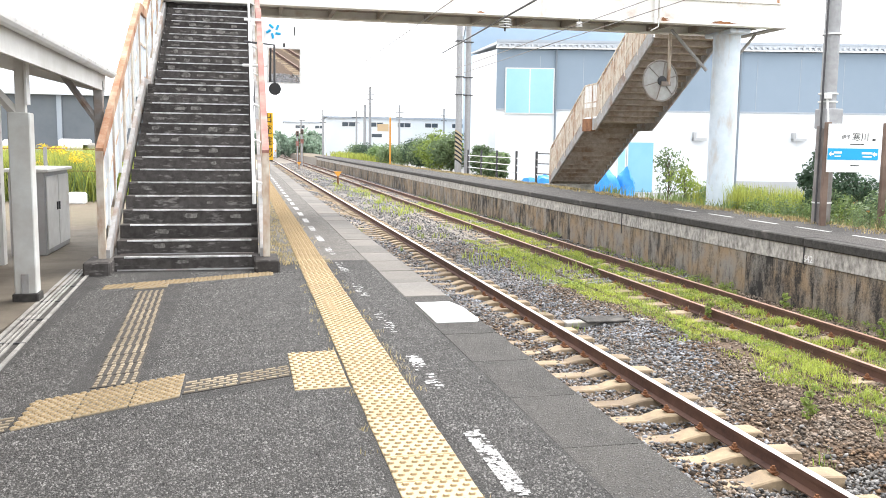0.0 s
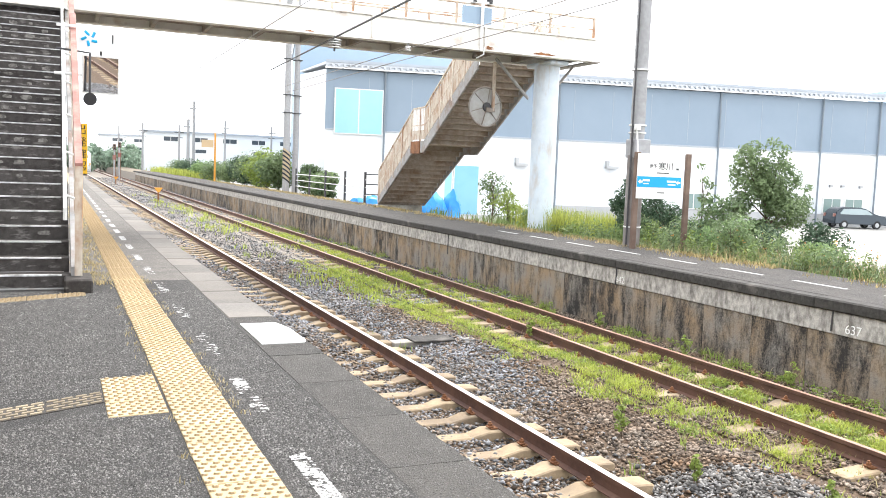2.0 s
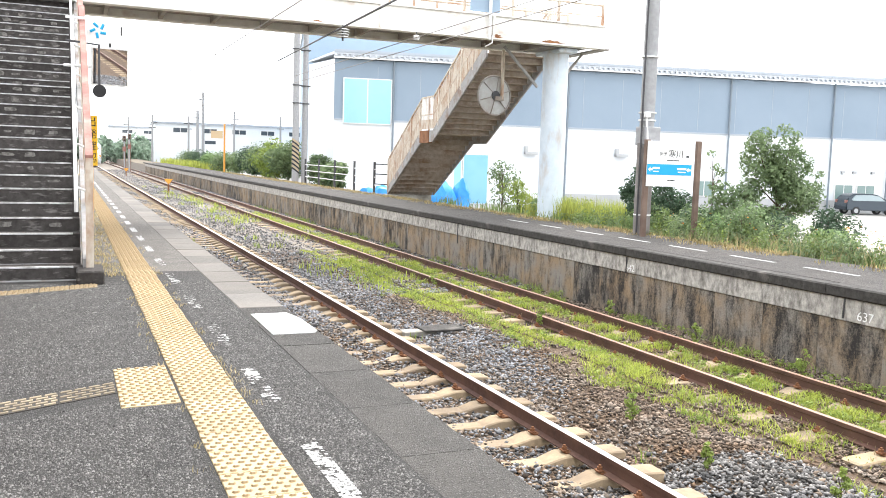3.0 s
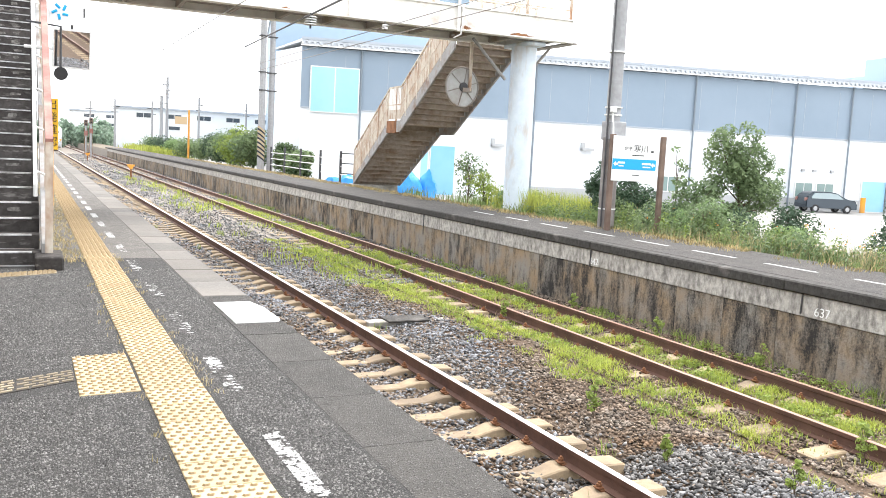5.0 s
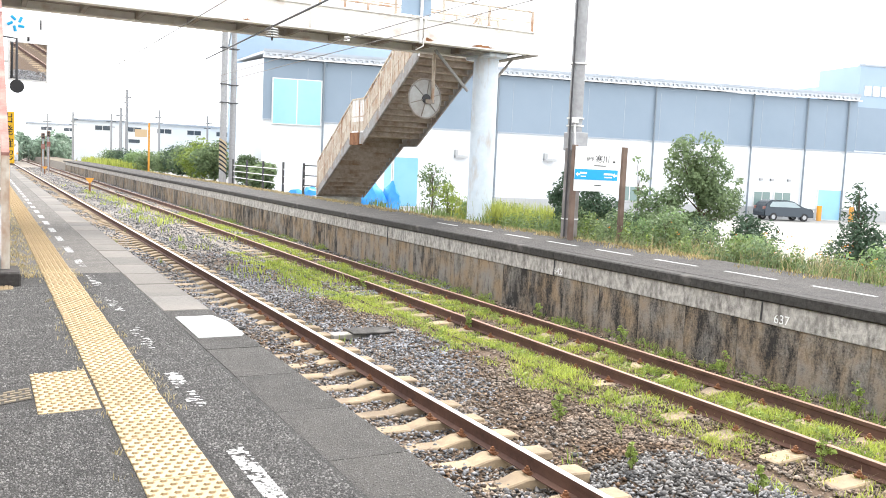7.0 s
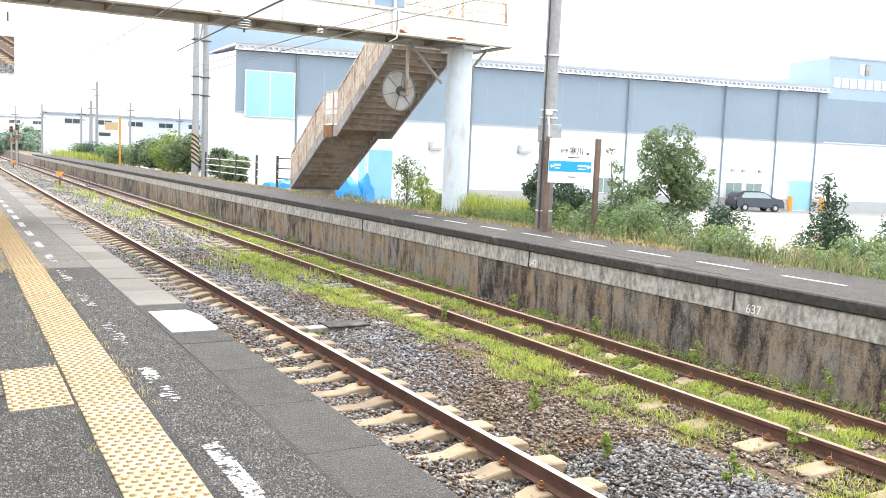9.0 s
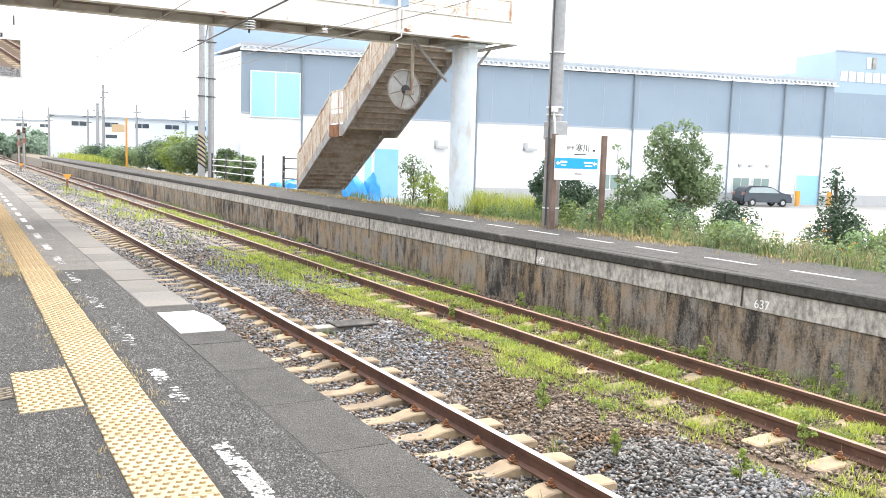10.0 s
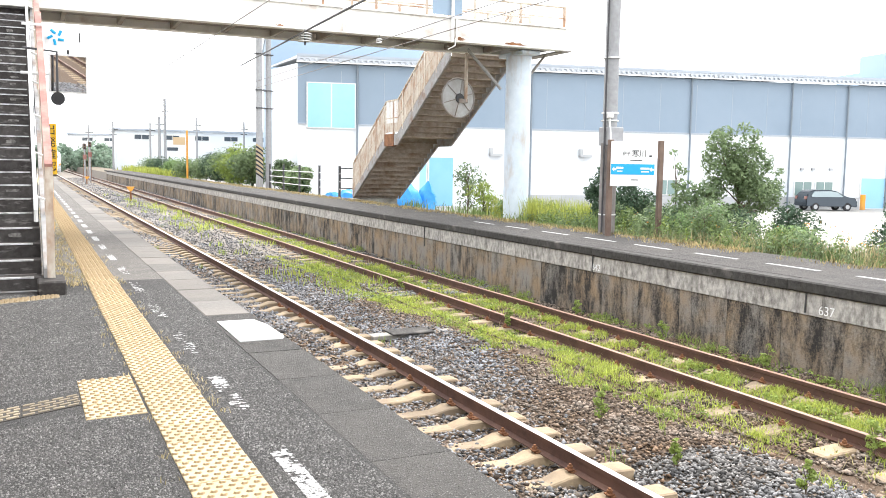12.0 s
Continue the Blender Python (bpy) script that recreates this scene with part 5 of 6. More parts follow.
part("soffit", prism(bmesh.new(), [(-1.95, 2.58), (-6.5, 3.78), (-6.5, 3.72), (-1.95, 2.5)], -8, 13.1, "y"), SOFF, canopy)
part("fascia", boxes((-1.95, -1.9, -8, 13.15, 2.36, 2.63)), SOFF, canopy)
part("gable_board", prism(bmesh.new(), [(-1.95, 2.34), (-6.5, 3.4), (-6.5, 3.82), (-1.95, 2.63)], 13.1, 13.16, "y"), SOFF, canopy)
bm = bmesh.new()
n = 7
prof = [(-1.83 + 0.07 * math.cos(math.pi + math.pi * k / (n - 1)), 2.62 + 0.07 * math.sin(math.pi + math.pi * k / (n - 1))) for k in range(n)]
prism(bm, prof + [(-1.765, 2.625)], -8, 13.25, "y")
part("gutter", bm, WHITE_STEEL, canopy, "white half-round gutter")
for k in range(13):
    part("gutter_clip", boxes((-1.91, -1.75, 1.0 + k * 0.95, 1.03 + k * 0.95, 2.6, 2.635)), WHITE_STEEL, canopy)
for k, y in enumerate((3.0, 9.7)):
    col = part("column", boxes((-2.33, -2.12, y - 0.1, y + 0.1, 0.0, 1.94), bevel=0.01), mat("boxed_column_paint", (0.6, 0.62, 0.6), (0.53, 0.55, 0.54), (0.42, 0.4, 0.37), scale=5, broad=1.2, bump=0.1), canopy, "pale boxed column")
    part("column_head", boxes((-2.26, -2.17, y - 0.05, y + 0.05, 1.94, 2.6)), SOFF, col)
    part("bracket_plate", boxes((-2.17, -2.14, y - 0.07, y + 0.07, 2.02, 2.48), bevel=0.005), WHITE_STEEL, col, "white bolted steel plate")
    part("knee_brace", tubes(([(-2.24, y, 1.9), (-2.85, y, 2.62)], 0.06), n=6), SOFF, col)
    part("base", boxes((-2.35, -2.1, y - 0.12, y + 0.12, 0.0, 0.1), bevel=0.01), COPING, col, "dark concrete base")
    part("hatch", boxes((-2.26, -2.19, y - 0.112, y - 0.098, 0.1, 0.3)), STRINGER, col)
part("end_post", boxes((-2.02, -1.9, 12.85, 12.97, 0.0, 2.5), bevel=0.01), STRINGER, canopy, "grey end post")
part("end_brace", tubes(([(-1.96, 12.9, 1.9), (-2.4, 12.9, 2.55)], 0.05), n=6), STRINGER, canopy)
bld = thing("station_building", pose(0, 0, 0), "beige station building wall with dark lower boarding", "building")
part("wall", boxes((-6.5, -3.25, -8, 12.6, 0, 3.3)), mat("beige_render", (0.5, 0.46, 0.4), (0.44, 0.41, 0.36), (0.36, 0.33, 0.29), scale=5, broad=0.8, bump=0.2), bld)
part("lower_boarding", boxes((-3.25, -3.2, -8, 12.55, 0.015, 0.95)), BROWN_STEEL, bld, "dark lower boarding")
part("sill", boxes((-3.25, -3.15, -8, 12.6, 0.95, 1.03)), SOFF, bld)
part("corner_post", boxes((-3.3, -3.14, 12.5, 12.66, 0.0, 3.0)), SOFF, bld)

cab = thing("steel_cabinet", pose(0, 0, 0.015), "pale grey steel cabinet with double doors", "cabinet")
part("body", boxes((-3.3, -2.82, 13.5, 15.2, 0.0, 1.2), bevel=0.01), mat("grey_cabinet_steel", (0.42, 0.43, 0.45), (0.38, 0.39, 0.41), (0.33, 0.32, 0.32), scale=4, broad=1.5, rough=0.5, bump=0.05), cab)
part("top", boxes((-3.36, -2.76, 13.44, 15.26, 1.2, 1.25), bevel=0.008), WHITE_STEEL, cab, "white top plate")
for k in range(2):
    d = part("door", boxes((-2.82, -2.8, 13.56 + 0.82 * k, 14.33 + 0.82 * k, 0.08, 1.14), bevel=0.006), WHITE_STEEL, cab, "pale grey door")
    part("handle", boxes((-2.8, -2.78, 14.24 - 0.05 + 0.14 * k, 14.28 - 0.05 + 0.14 * k, 0.62, 0.74)), DARK, d, "dark handle")
part("plinth", boxes((-3.28, -2.84, 13.52, 15.18, -0.01, 0.06)), DARK, cab)

drain = thing("drain_channel", pose(-1.72, 6.0, 0.0, 0, 0, 2.1), "grey metal drain channel with bar grating beside the platform asphalt", "drain", kind="structure")
GRATE = mat("galvanised_drain_grate", (0.36, 0.35, 0.33), (0.24, 0.235, 0.22), (0.12, 0.11, 0.1), scale=12, broad=1.6, rough=0.6, metal=0.3, bump=0.3, cover=0.6)
part("channel", boxes((-0.26, 0.0, -14, 6.0, -0.06, 0.004)), COPING, drain)
for x, wide in ((-0.25, 0.02), (-0.19, 0.016), (-0.145, 0.012), (-0.105, 0.012), (-0.02, 0.018)):
    part("rail", boxes((x - wide, x + wide, -14, 6.0, 0.004, 0.016)), GRATE, drain)
for k in range(10):
    part("joint_plate", boxes((-0.26, 0.0, -3.4 + k, -3.385 + k, 0.005, 0.0175)), DARK, drain)

tub = part("white_tub", boxes((-5.0, -4.5, 26.6, 27.1, -0.14, 0.22), bevel=0.06), WHITE_PLATE, smooth=True)
tagged(tub, "white plastic tub on the dirt beside the weeds", "tub")
wf = thing("wire_fence", pose(0, 0, 0), "low wire fence in front of the weedy field", "fence")
for x in (-14, -9.5, -5.75, -2.2):
    part("post", tubes(([(x, 27.8, -0.3), (x, 27.8, 1.5)], 0.055)), POLE, wf, "grey post")
for z in (0.8, 1.45):
    part("wire", tubes(([(-16, 27.8, z), (-1.5, 27.8, z)], 0.012), n=5), RUST, wf)

hall = thing("factory_shed", pose(-22, 62, -0.3), "long dark factory shed with a white eaves line", "building")
part("wall", boxes((-16, 17.5, 0, 18, 0, 5.0)), mat("dark_shed_cladding", (0.16, 0.18, 0.2), (0.13, 0.15, 0.17), scale=1, rough=0.7, bump=0), hall)
part("eaves_band", boxes((-16.4, 17.9, -0.5, 18.4, 5.0, 5.35)), WHITE_CLAD, hall, "white eaves band")
part("roof", prism(bmesh.new(), [(-0.5, 5.35), (18.4, 5.35), (9, 6.8)], -16.2, 17.7, "x"), ROOF_GREY, hall)
for k in range(6):
    part("bay_post", boxes((-14 + 6 * k, -13.7 + 6 * k, -0.15, 0.05, 0, 5.0)), ROOF_GREY, hall)
ld = thing("ladder_rack", pose(-8.7, 58.5, -0.3), "yellowish steel ladder rack in the factory yard", "ladder")
for x in (-0.4, 0.4):
    part("rail", boxes((x * 0.6 - 0.05, x * 0.6 + 0.05, -0.06, 0.06, -0.05, 4.0)), YELLOW, ld)
for k in range(8):
    part("rung", boxes((-0.24, 0.24, -0.04, 0.04, 0.5 + 0.45 * k, 0.57 + 0.45 * k)), YELLOW, ld)
rnd = random.Random(21)
for k, (mt, nm, ct) in enumerate(((WHITE_PLATE, "white crate", "crate"), (TARP, "blue drum", "drum"), (RUST, "rusty crate", "crate"), (WHITE_PLATE, "white bag pile", "bag"), (CONCRETE, "pale crate", "crate"), (BASE_GREY, "grey drum", "drum"))):
    w = rnd.uniform(0.5, 1.0)
    if ct == "drum":
        o = part("yard_drum", tubes(([(0, 0, -0.05), (0, 0, 1.5)], 0.4), n=16), mt, smooth=True)
    else:
        o = part("yard_" + ct, boxes((-w, w, -0.5, 0.5, -0.05, rnd.uniform(1.5, 2.3)), bevel=0.12), mt)
    o.location = (-13.6 + 1.15 * k, 57.5, -0.3)
    tagged(o, nm + " stacked in the factory yard", ct, "yard clutter")

# ---- distance ----
def factory(m, length, height, label, blue=False):
    f = thing("distant_factory", m, label, "building", "distant factories")
    part("wall", boxes((0, length, 0, 15, -0.5, height)), WHITE_CLAD, f)
    part("roof", boxes((-0.4, length + 0.4, -0.4, 15.4, height, height + 0.35)), ROOF_GREY, f)
    k = 0
    x = 3.0
    while x < length - 4:
        w = part("window", boxes((x, x + 2.6, -0.06, 0.05, height - 1.55, height - 0.6)), WHITE_STEEL, f)
        for j in range(2):
            part("pane", boxes((x + 0.1 + 1.25 * j, x + 1.25 + 1.25 * j, -0.09, -0.05, height - 1.45, height - 0.7)), GLASS_DARK, w)
        if k % 2 == 1:
            w = part("window", boxes((x + 0.3, x + 2.4, -0.06, 0.05, height - 3.5, height - 2.7)), WHITE_STEEL, f)
            part("pane", boxes((x + 0.4, x + 2.3, -0.09, -0.05, height - 3.4, height - 2.8)), GLASS_DARK, w)
        x += 5.2
        k += 1
    return f


factory(pose(14.5, 165, -1.4, 0, 0, -3), 42, 8.1, "white distant factory with a row of windows")
factory(pose(10, 240, -1.4, 0, 0, -3), 30, 9, "white distant factory with a row of windows")
b = thing("orange_post", pose(12.6, 78, 0.0), "thin orange post with a beige panel", "post")
part("post", boxes((-0.07, 0.07, -0.07, 0.07, -0.3, 4.2)), ORANGE, b)
part("panel", boxes((-1.15, -0.15, -0.04, 0.04, 2.95, 3.6)), mat("beige_panel", (0.6, 0.45, 0.28), (0.55, 0.42, 0.27), bump=0), b, "beige panel")

# ---- plants ----
def quick_mesh(name, co, faces, material):
    """Mesh of equal faces from arrays."""
    me = bpy.data.meshes.new(name)
    k = faces.shape[1]
    me.vertices.add(len(co))
    me.vertices.foreach_set("co", co.astype(np.float32).ravel())
    me.loops.add(faces.size)
    me.loops.foreach_set("vertex_index", faces.astype(np.int32).ravel())
    me.polygons.add(len(faces))
    me.polygons.foreach_set("loop_start", np.arange(0, faces.size, k, dtype=np.int32))
    me.update(calc_edges=True)
    me.materials.append(material)
    return me


def blade_mesh(name, pts, h, w, lean, material, rs):
    """One bent blade at each point: two stacked pieces, tapering to the tip."""
    pts = np.asarray(pts)
    n = len(pts)
    h = h * rs.uniform(0.55, 1.25, n)
    a = rs.uniform(0, 2 * np.pi, n)
    d = np.stack([np.cos(a), np.sin(a), np.zeros(n)], 1)
    s = np.stack([-np.sin(a), np.cos(a), np.zeros(n)], 1) * (w * rs.uniform(0.6, 1.2, n))[:, None]
    up = np.array([0, 0, 1.0])
    l = (lean * rs.uniform(0.2, 1.2, n) * h)[:, None]
    mid = pts + d * l * 0.3 + up * (h * 0.55)[:, None]
    tip = pts + d * l + up * h[:, None]
    co = np.stack([pts - s, pts + s, mid + s * 0.8, mid - s * 0.8, tip], 1).reshape(-1, 3)
    base = (np.arange(n) * 5)[:, None]
    f = np.concatenate([base + np.array([0, 1, 2]), base + np.array([0, 2, 3]), base + np.array([3, 2, 4])], 0)
    return quick_mesh(name, co, f, material)


def tufts(rs, area, count, per, spread, density, zfun):
    """Points gathered in tufts where density(x, y) allows it."""
    out = []
    for _ in range(count):
        x, y = rs.uniform(area[0], area[1]), area[2] + (area[3] - area[2]) * rs.uniform() ** 1.4
        if density(x, y) < rs.uniform():
            continue
        k = rs.randint(per // 2, per + 1)
        p = rs.normal(0, spread, (k, 2))
        for u, v in p:
            out.append((x + u, y + v, zfun(x + u, y + v)))
    return out


def grass(name, seed, area, count, per, spread, density, zfun, h, w, lean, material, label):
    rs = np.random.RandomState(seed)
    pts = tufts(rs, area, count, per, spread, density, zfun)
    return tagged(new(name, blade_mesh(name, pts, np.full(len(pts), h), w, lean, material, rs)), label, "grass", kind="stuff")


def leaf_cloud(rs, centres, radii, count, size):
    """Leaf quads in and on a set of clumps."""
    centres, radii = np.asarray(centres, float), np.asarray(radii, float)
    vol = radii.prod(1) ** 0.75
    pick = rs.choice(len(centres), count, p=vol / vol.sum())
    u = rs.normal(size=(count, 3))
    u /= np.linalg.norm(u, axis=1)[:, None]
    r = rs.uniform(0.25, 1.08, count) ** 0.5
    p = centres[pick] + u * radii[pick] * r[:, None]
    nrm = u + rs.normal(0, 0.7, (count, 3)) + np.array([0, 0, 0.5])
    nrm /= np.linalg.norm(nrm, axis=1)[:, None]
    t = np.cross(nrm, rs.normal(size=(count, 3)))
    t /= np.linalg.norm(t, axis=1)[:, None]
    b = np.cross(nrm, t)
    s = (size * rs.uniform(0.6, 1.3, count))[:, None]
    co = np.stack([p - t * s, p + b * s * 0.45 + nrm * s * 0.12, p + t * s, p - b * s * 0.45 + nrm * s * 0.12], 1).reshape(-1, 3)
    return co, np.arange(count * 4).reshape(-1, 4)


def shrub(name, seed, x, y, z, h, w, leaf, count, size, label, category="shrub", group="", cone=False, clumps=14, trunk=0.04):
    rs = np.random.RandomState(seed)
    t = thing(name, pose(x, y, z), label, category, group)
    cs, rr = [], []
    bm = bmesh.new()
    tube(bm, [(0, 0, -0.25), (0.03, 0.02, h * 0.35), (0.0, 0.05, h * 0.8)], [trunk, trunk * 0.7, trunk * 0.2], 7)
    for k in range(clumps):
        f = (k + 0.5) / clumps
        zz = h * (0.16 + 0.78 * f)
        wide = w * 0.5 * ((1.05 - f) if cone else (0.55 + 0.75 * math.sin(math.pi * min(f * 0.9 + 0.05, 1))) * 0.8)
        a = rs.uniform(0, 6.28)
        d = wide * rs.uniform(0.25, 0.85)
        c = (d * math.cos(a), d * math.sin(a), zz + rs.uniform(-0.05, 0.05) * h)
        cs.append(c)
        q = wide * rs.uniform(0.4, 0.7) + 0.05 * w
        rr.append((q, q, q * rs.uniform(0.6, 1.0) * (1.6 if cone else 1)))
        tube(bm, [(0, 0, max(zz - 0.25 * h, 0.02)), (c[0] * 0.6, c[1] * 0.6, zz - 0.08 * h), c], [trunk * 0.45, trunk * 0.3, trunk * 0.1], 5)
    part("trunk", bm, TRUNK, t, "thin brown stems")
    co, f = leaf_cloud(rs, cs, rr, count, size)
    crown = new("crown", quick_mesh("crown", co, f, leaf))
    crown.parent = t
    return t


def patch(x, y, s=0.45, k=0.0):
    return noise.noise(Vector((x * s * 1.6, y * s * 0.6, k)))


# grass between and inside the rails
def strip_density(x, y):
    edge = 1 - abs(x - 6.45) / 0.7
    return max(0.0, min(1.0, edge * 1.3)) * (0.9 if patch(x, y, 0.7, 2.0) > -0.1 else 0.08) * (0.34 if y < 8.6 else 0.75 if y < 10 else 1.0)


def rail_density(x, y):
    if abs((y - 1.38 + 0.36) % 0.72 - 0.36) < 0.15:
        return 0.12
    return 1.0 if patch(x, y, 0.8, 5.0) > -0.2 else 0.2


grass("trackside_grass", 1, (5.6, 7.1, 3.0, 24), 3000, 42, 0.08, strip_density, lambda x, y: bed_height(x, y) + 0.01, 0.06, 0.005, 1.3, GRASS, "short yellow-green grass tufts beside the rails")
grass("trackside_grass", 2, (7.12, 8.16, 2.5, 40), 2300, 30, 0.05, rail_density, lambda x, y: bed_height(x, y) + 0.01, 0.085, 0.005, 1.1, GRASS, "yellow-green grass tufts between the rails")
grass("trackside_grass", 3, (8.3, 9.18, 2.5, 45), 900, 20, 0.06, lambda x, y: 0.75 if patch(x, y, 0.9, 8.0) > 0.12 else 0.07, lambda x, y: bed_height(x, y), 0.13, 0.006, 1.0, LEAF_LIGHT, "low weeds at the foot of the platform wall")
grass("trackside_grass", 4, (2.5, 6.0, 3.0, 40), 160, 14, 0.05, lambda x, y: 0.5 if patch(x, y, 0.9, 1.0) > 0.1 else 0.06, lambda x, y: bed_height(x, y), 0.16, 0.006, 0.5, LEAF_LIGHT, "sparse weeds in the ballast")
grass("trackside_grass", 5, (6.2, 9.1, 3.0, 30), 420, 10, 0.09, lambda x, y: 0.5, lambda x, y: bed_height(x, y), 0.12, 0.004, 1.2, GRASS_DRY, "dry straw coloured grass in the soil")
grass("trackside_grass", 6, (5.2, 6.9, 16, 70), 230, 14, 0.14, lambda x, y: 0.9 if patch(x, y, 0.25, 4.0) > 0.05 else 0.15, lambda x, y: bed_height(x, y), 0.2, 0.012, 0.7, GRASS, "yellow-green grass along the tracks")
# creeping leafy ground cover between the rails and at the foot of the wall
rs = np.random.RandomState(31)
cs, rr = [], []
while len(cs) < 620:
    y = 3.5 + 18 * rs.uniform() ** 1.3
    x = rs.uniform(7.15, 8.12) if rs.uniform() < 0.4 else rs.uniform(8.3, 9.12) if rs.uniform() < 0.6 else rs.uniform(6.0, 7.0)
    if patch(x, y, 0.9, 17.0) > 0.02 and (y > 7 or x > 7):
        cs.append((x, y, bed_height(x, y) + rs.uniform(0.03, 0.1)))
        rr.append((0.07, 0.07, 0.05))
co, f = leaf_cloud(rs, cs, rr, 14000, 0.021)
tagged(new("creeping_weeds", quick_mesh("creeping_weeds", co, f, LEAF_LIGHT)), "low creeping leafy weeds on the track bed", "weed", kind="stuff")
# plants with broad leaves near the rail and in the ballast
for k, (x, y, h) in enumerate(((5.25, 7.2, 0.42), (5.1, 5.9, 0.3), (7.0, 12.2, 0.34), (8.55, 8.2, 0.4), (8.7, 6.3, 0.5), (8.75, 5.6, 0.45), (8.5, 10.2, 0.4), (6.9, 5.3, 0.4), (5.6, 4.9, 0.3), (8.7, 4.9, 0.4), (6.9, 16.5, 0.4), (8.6, 12.6, 0.35))):
    shrub("trackside_weed", 60 + k, x, y, bed_height(x, y) + 0.02, h, h * 0.4, LEAF_LIGHT, 150, 0.026, "small leafy green weed growing in the ballast", "weed", "trackside weeds", clumps=6, trunk=0.008)

# tiny weeds and dry tufts on the platforms
grass("platform_weeds", 7, (0.62, 0.7, 3.0, 30), 170, 8, 0.025, lambda x, y: 0.9 if patch(x, y, 1.5, 3.0) > 0.0 else 0.15, lambda x, y: 0.0, 0.035, 0.003, 1.2, GRASS_DRY, "dry moss and grass along the tile edge")
grass("platform_weeds", 8, (1.08, 1.14, 3.0, 30), 170, 8, 0.025, lambda x, y: 0.9 if patch(x, y, 1.5, 9.0) > 0.05 else 0.1, lambda x, y: 0.0, 0.03, 0.003, 1.2, GRASS_DRY, "dry moss and grass along the tile edge")
grass("platform_weeds", 9, (0.3, 0.7, 12.2, 32), 520, 10, 0.05, lambda x, y: 0.8, lambda x, y: 0.0, 0.05, 0.005, 1.2, GRASS_DRY, "dry grass beside the stairs")
grass("platform_weeds", 10, (10.6, 11.6, 9, 70), 2800, 12, 0.08, lambda x, y: max(0.0, min(1, (x - 10.75) * 1.3)) * (1 if patch(x, y, 0.4, 6.0) > -0.25 else 0.3) * (1 if y > 11.5 else 0.12), lambda x, y: P2_TOP, 0.06, 0.007, 1.1, mat("straw", (0.36, 0.28, 0.13), (0.28, 0.23, 0.11), scale=3, bump=0, vary=0.3, island=True), "dry straw grass on the far platform")
grass("platform_weeds", 11, (11.35, 11.6, 5, 24), 90, 12, 0.09, lambda x, y: 0.8, lambda x, y: P2_TOP - 0.05, 0.15, 0.007, 0.8, WEED, "weeds at the platform back edge")


# tall weeds behind the far platform
def back_height(x, y):
    return float(np.interp(x, XS, ZS))


grass("tall_weeds", 12, (11.6, 13.8, 3, 26), 620, 20, 0.13, lambda x, y: 0.85 if patch(x, y, 0.6, 1.0) > 0.05 else 0.15, back_height, 0.36, 0.011, 0.6, WEED, "tall green weeds behind the far platform")
grass("tall_weeds", 13, (11.6, 14.2, 3, 17), 420, 18, 0.16, lambda x, y: 0.9 if patch(x, y, 0.4, 12.0) > -0.1 else 0.3, back_height, 0.32, 0.006, 0.6, GRASS_DRY, "tan seeding grass behind the far platform")
grass("tall_weeds", 14, (12.6, 14.5, 18.5, 23), 170, 26, 0.14, lambda x, y: 1.0, back_height, 0.7, 0.012, 0.4, FIELD_WEED, "bright green tall grass round the bridge pillar")
grass("tall_weeds", 15, (13.6, 22, 22, 34), 420, 14, 0.3, lambda x, y: 0.7 if patch(x, y, 0.3, 3.0) > -0.1 else 0.2, back_height, 0.4, 0.018, 0.5, WEED, "weeds beyond the far platform")

grass("tall_weeds", 19, (11.7, 13.6, 5, 14.5), 300, 14, 0.13, lambda x, y: 0.9 if patch(x, y, 0.5, 21.0) > -0.2 else 0.35, back_height, 0.36, 0.008, 0.6, mat("grey_green_weed", (0.2, 0.22, 0.12), (0.13, 0.155, 0.085), scale=3, bump=0, vary=0.35, island=True), "grey-green seeding weeds on the verge")
grass("tall_weeds", 20, (11.8, 13.4, 4, 13.5), 170, 10, 0.12, lambda x, y: 0.9, back_height, 0.42, 0.006, 0.5, GRASS_DRY, "tan seed heads on the verge")
# shrubs behind the far platform
def young_tree(seed, base, limbs, count, size, leaf, label):
    """Open crown: limbs from a short trunk, uneven leaf clumps along their outer halves."""
    rs = np.random.RandomState(seed)
    t = thing("young_tree", pose(*base), label, "tree")
    bm = bmesh.new()
    tube(bm, [(0, 0, -0.25), (0.03, 0.0, 0.45), (0.0, 0.05, 1.1), (-0.05, 0.05, 1.7)], [0.06, 0.05, 0.035, 0.02], 8)
    cs, rr = [], []
    for x, y, z, r in limbs:
        tip = Vector((x, y, z))
        root = Vector((0.0, 0.03, min(0.4 + 0.35 * z, 1.3)))
        bend = root.lerp(tip, 0.5) + Vector((0, 0, -0.1))
        tube(bm, [root, bend, tip], [0.022, 0.014, 0.005], 5)
        for f in (0.55, 0.8, 1.0, 1.08):
            c = root.lerp(tip, f) + Vector(rs.normal(0, 0.07, 3))
            q = r * rs.uniform(0.55, 1.0) * (0.55 if f > 1.05 else 1)
            cs.append(tuple(c))
            rr.append((q, q, q * rs.uniform(0.6, 0.95)))
    part("trunk", bm, TRUNK, t, "thin brown stems")
    co, f = leaf_cloud(rs, cs, rr, count, size)
    crown = new("crown", quick_mesh("crown", co, f, leaf))
    crown.parent = t
    return t


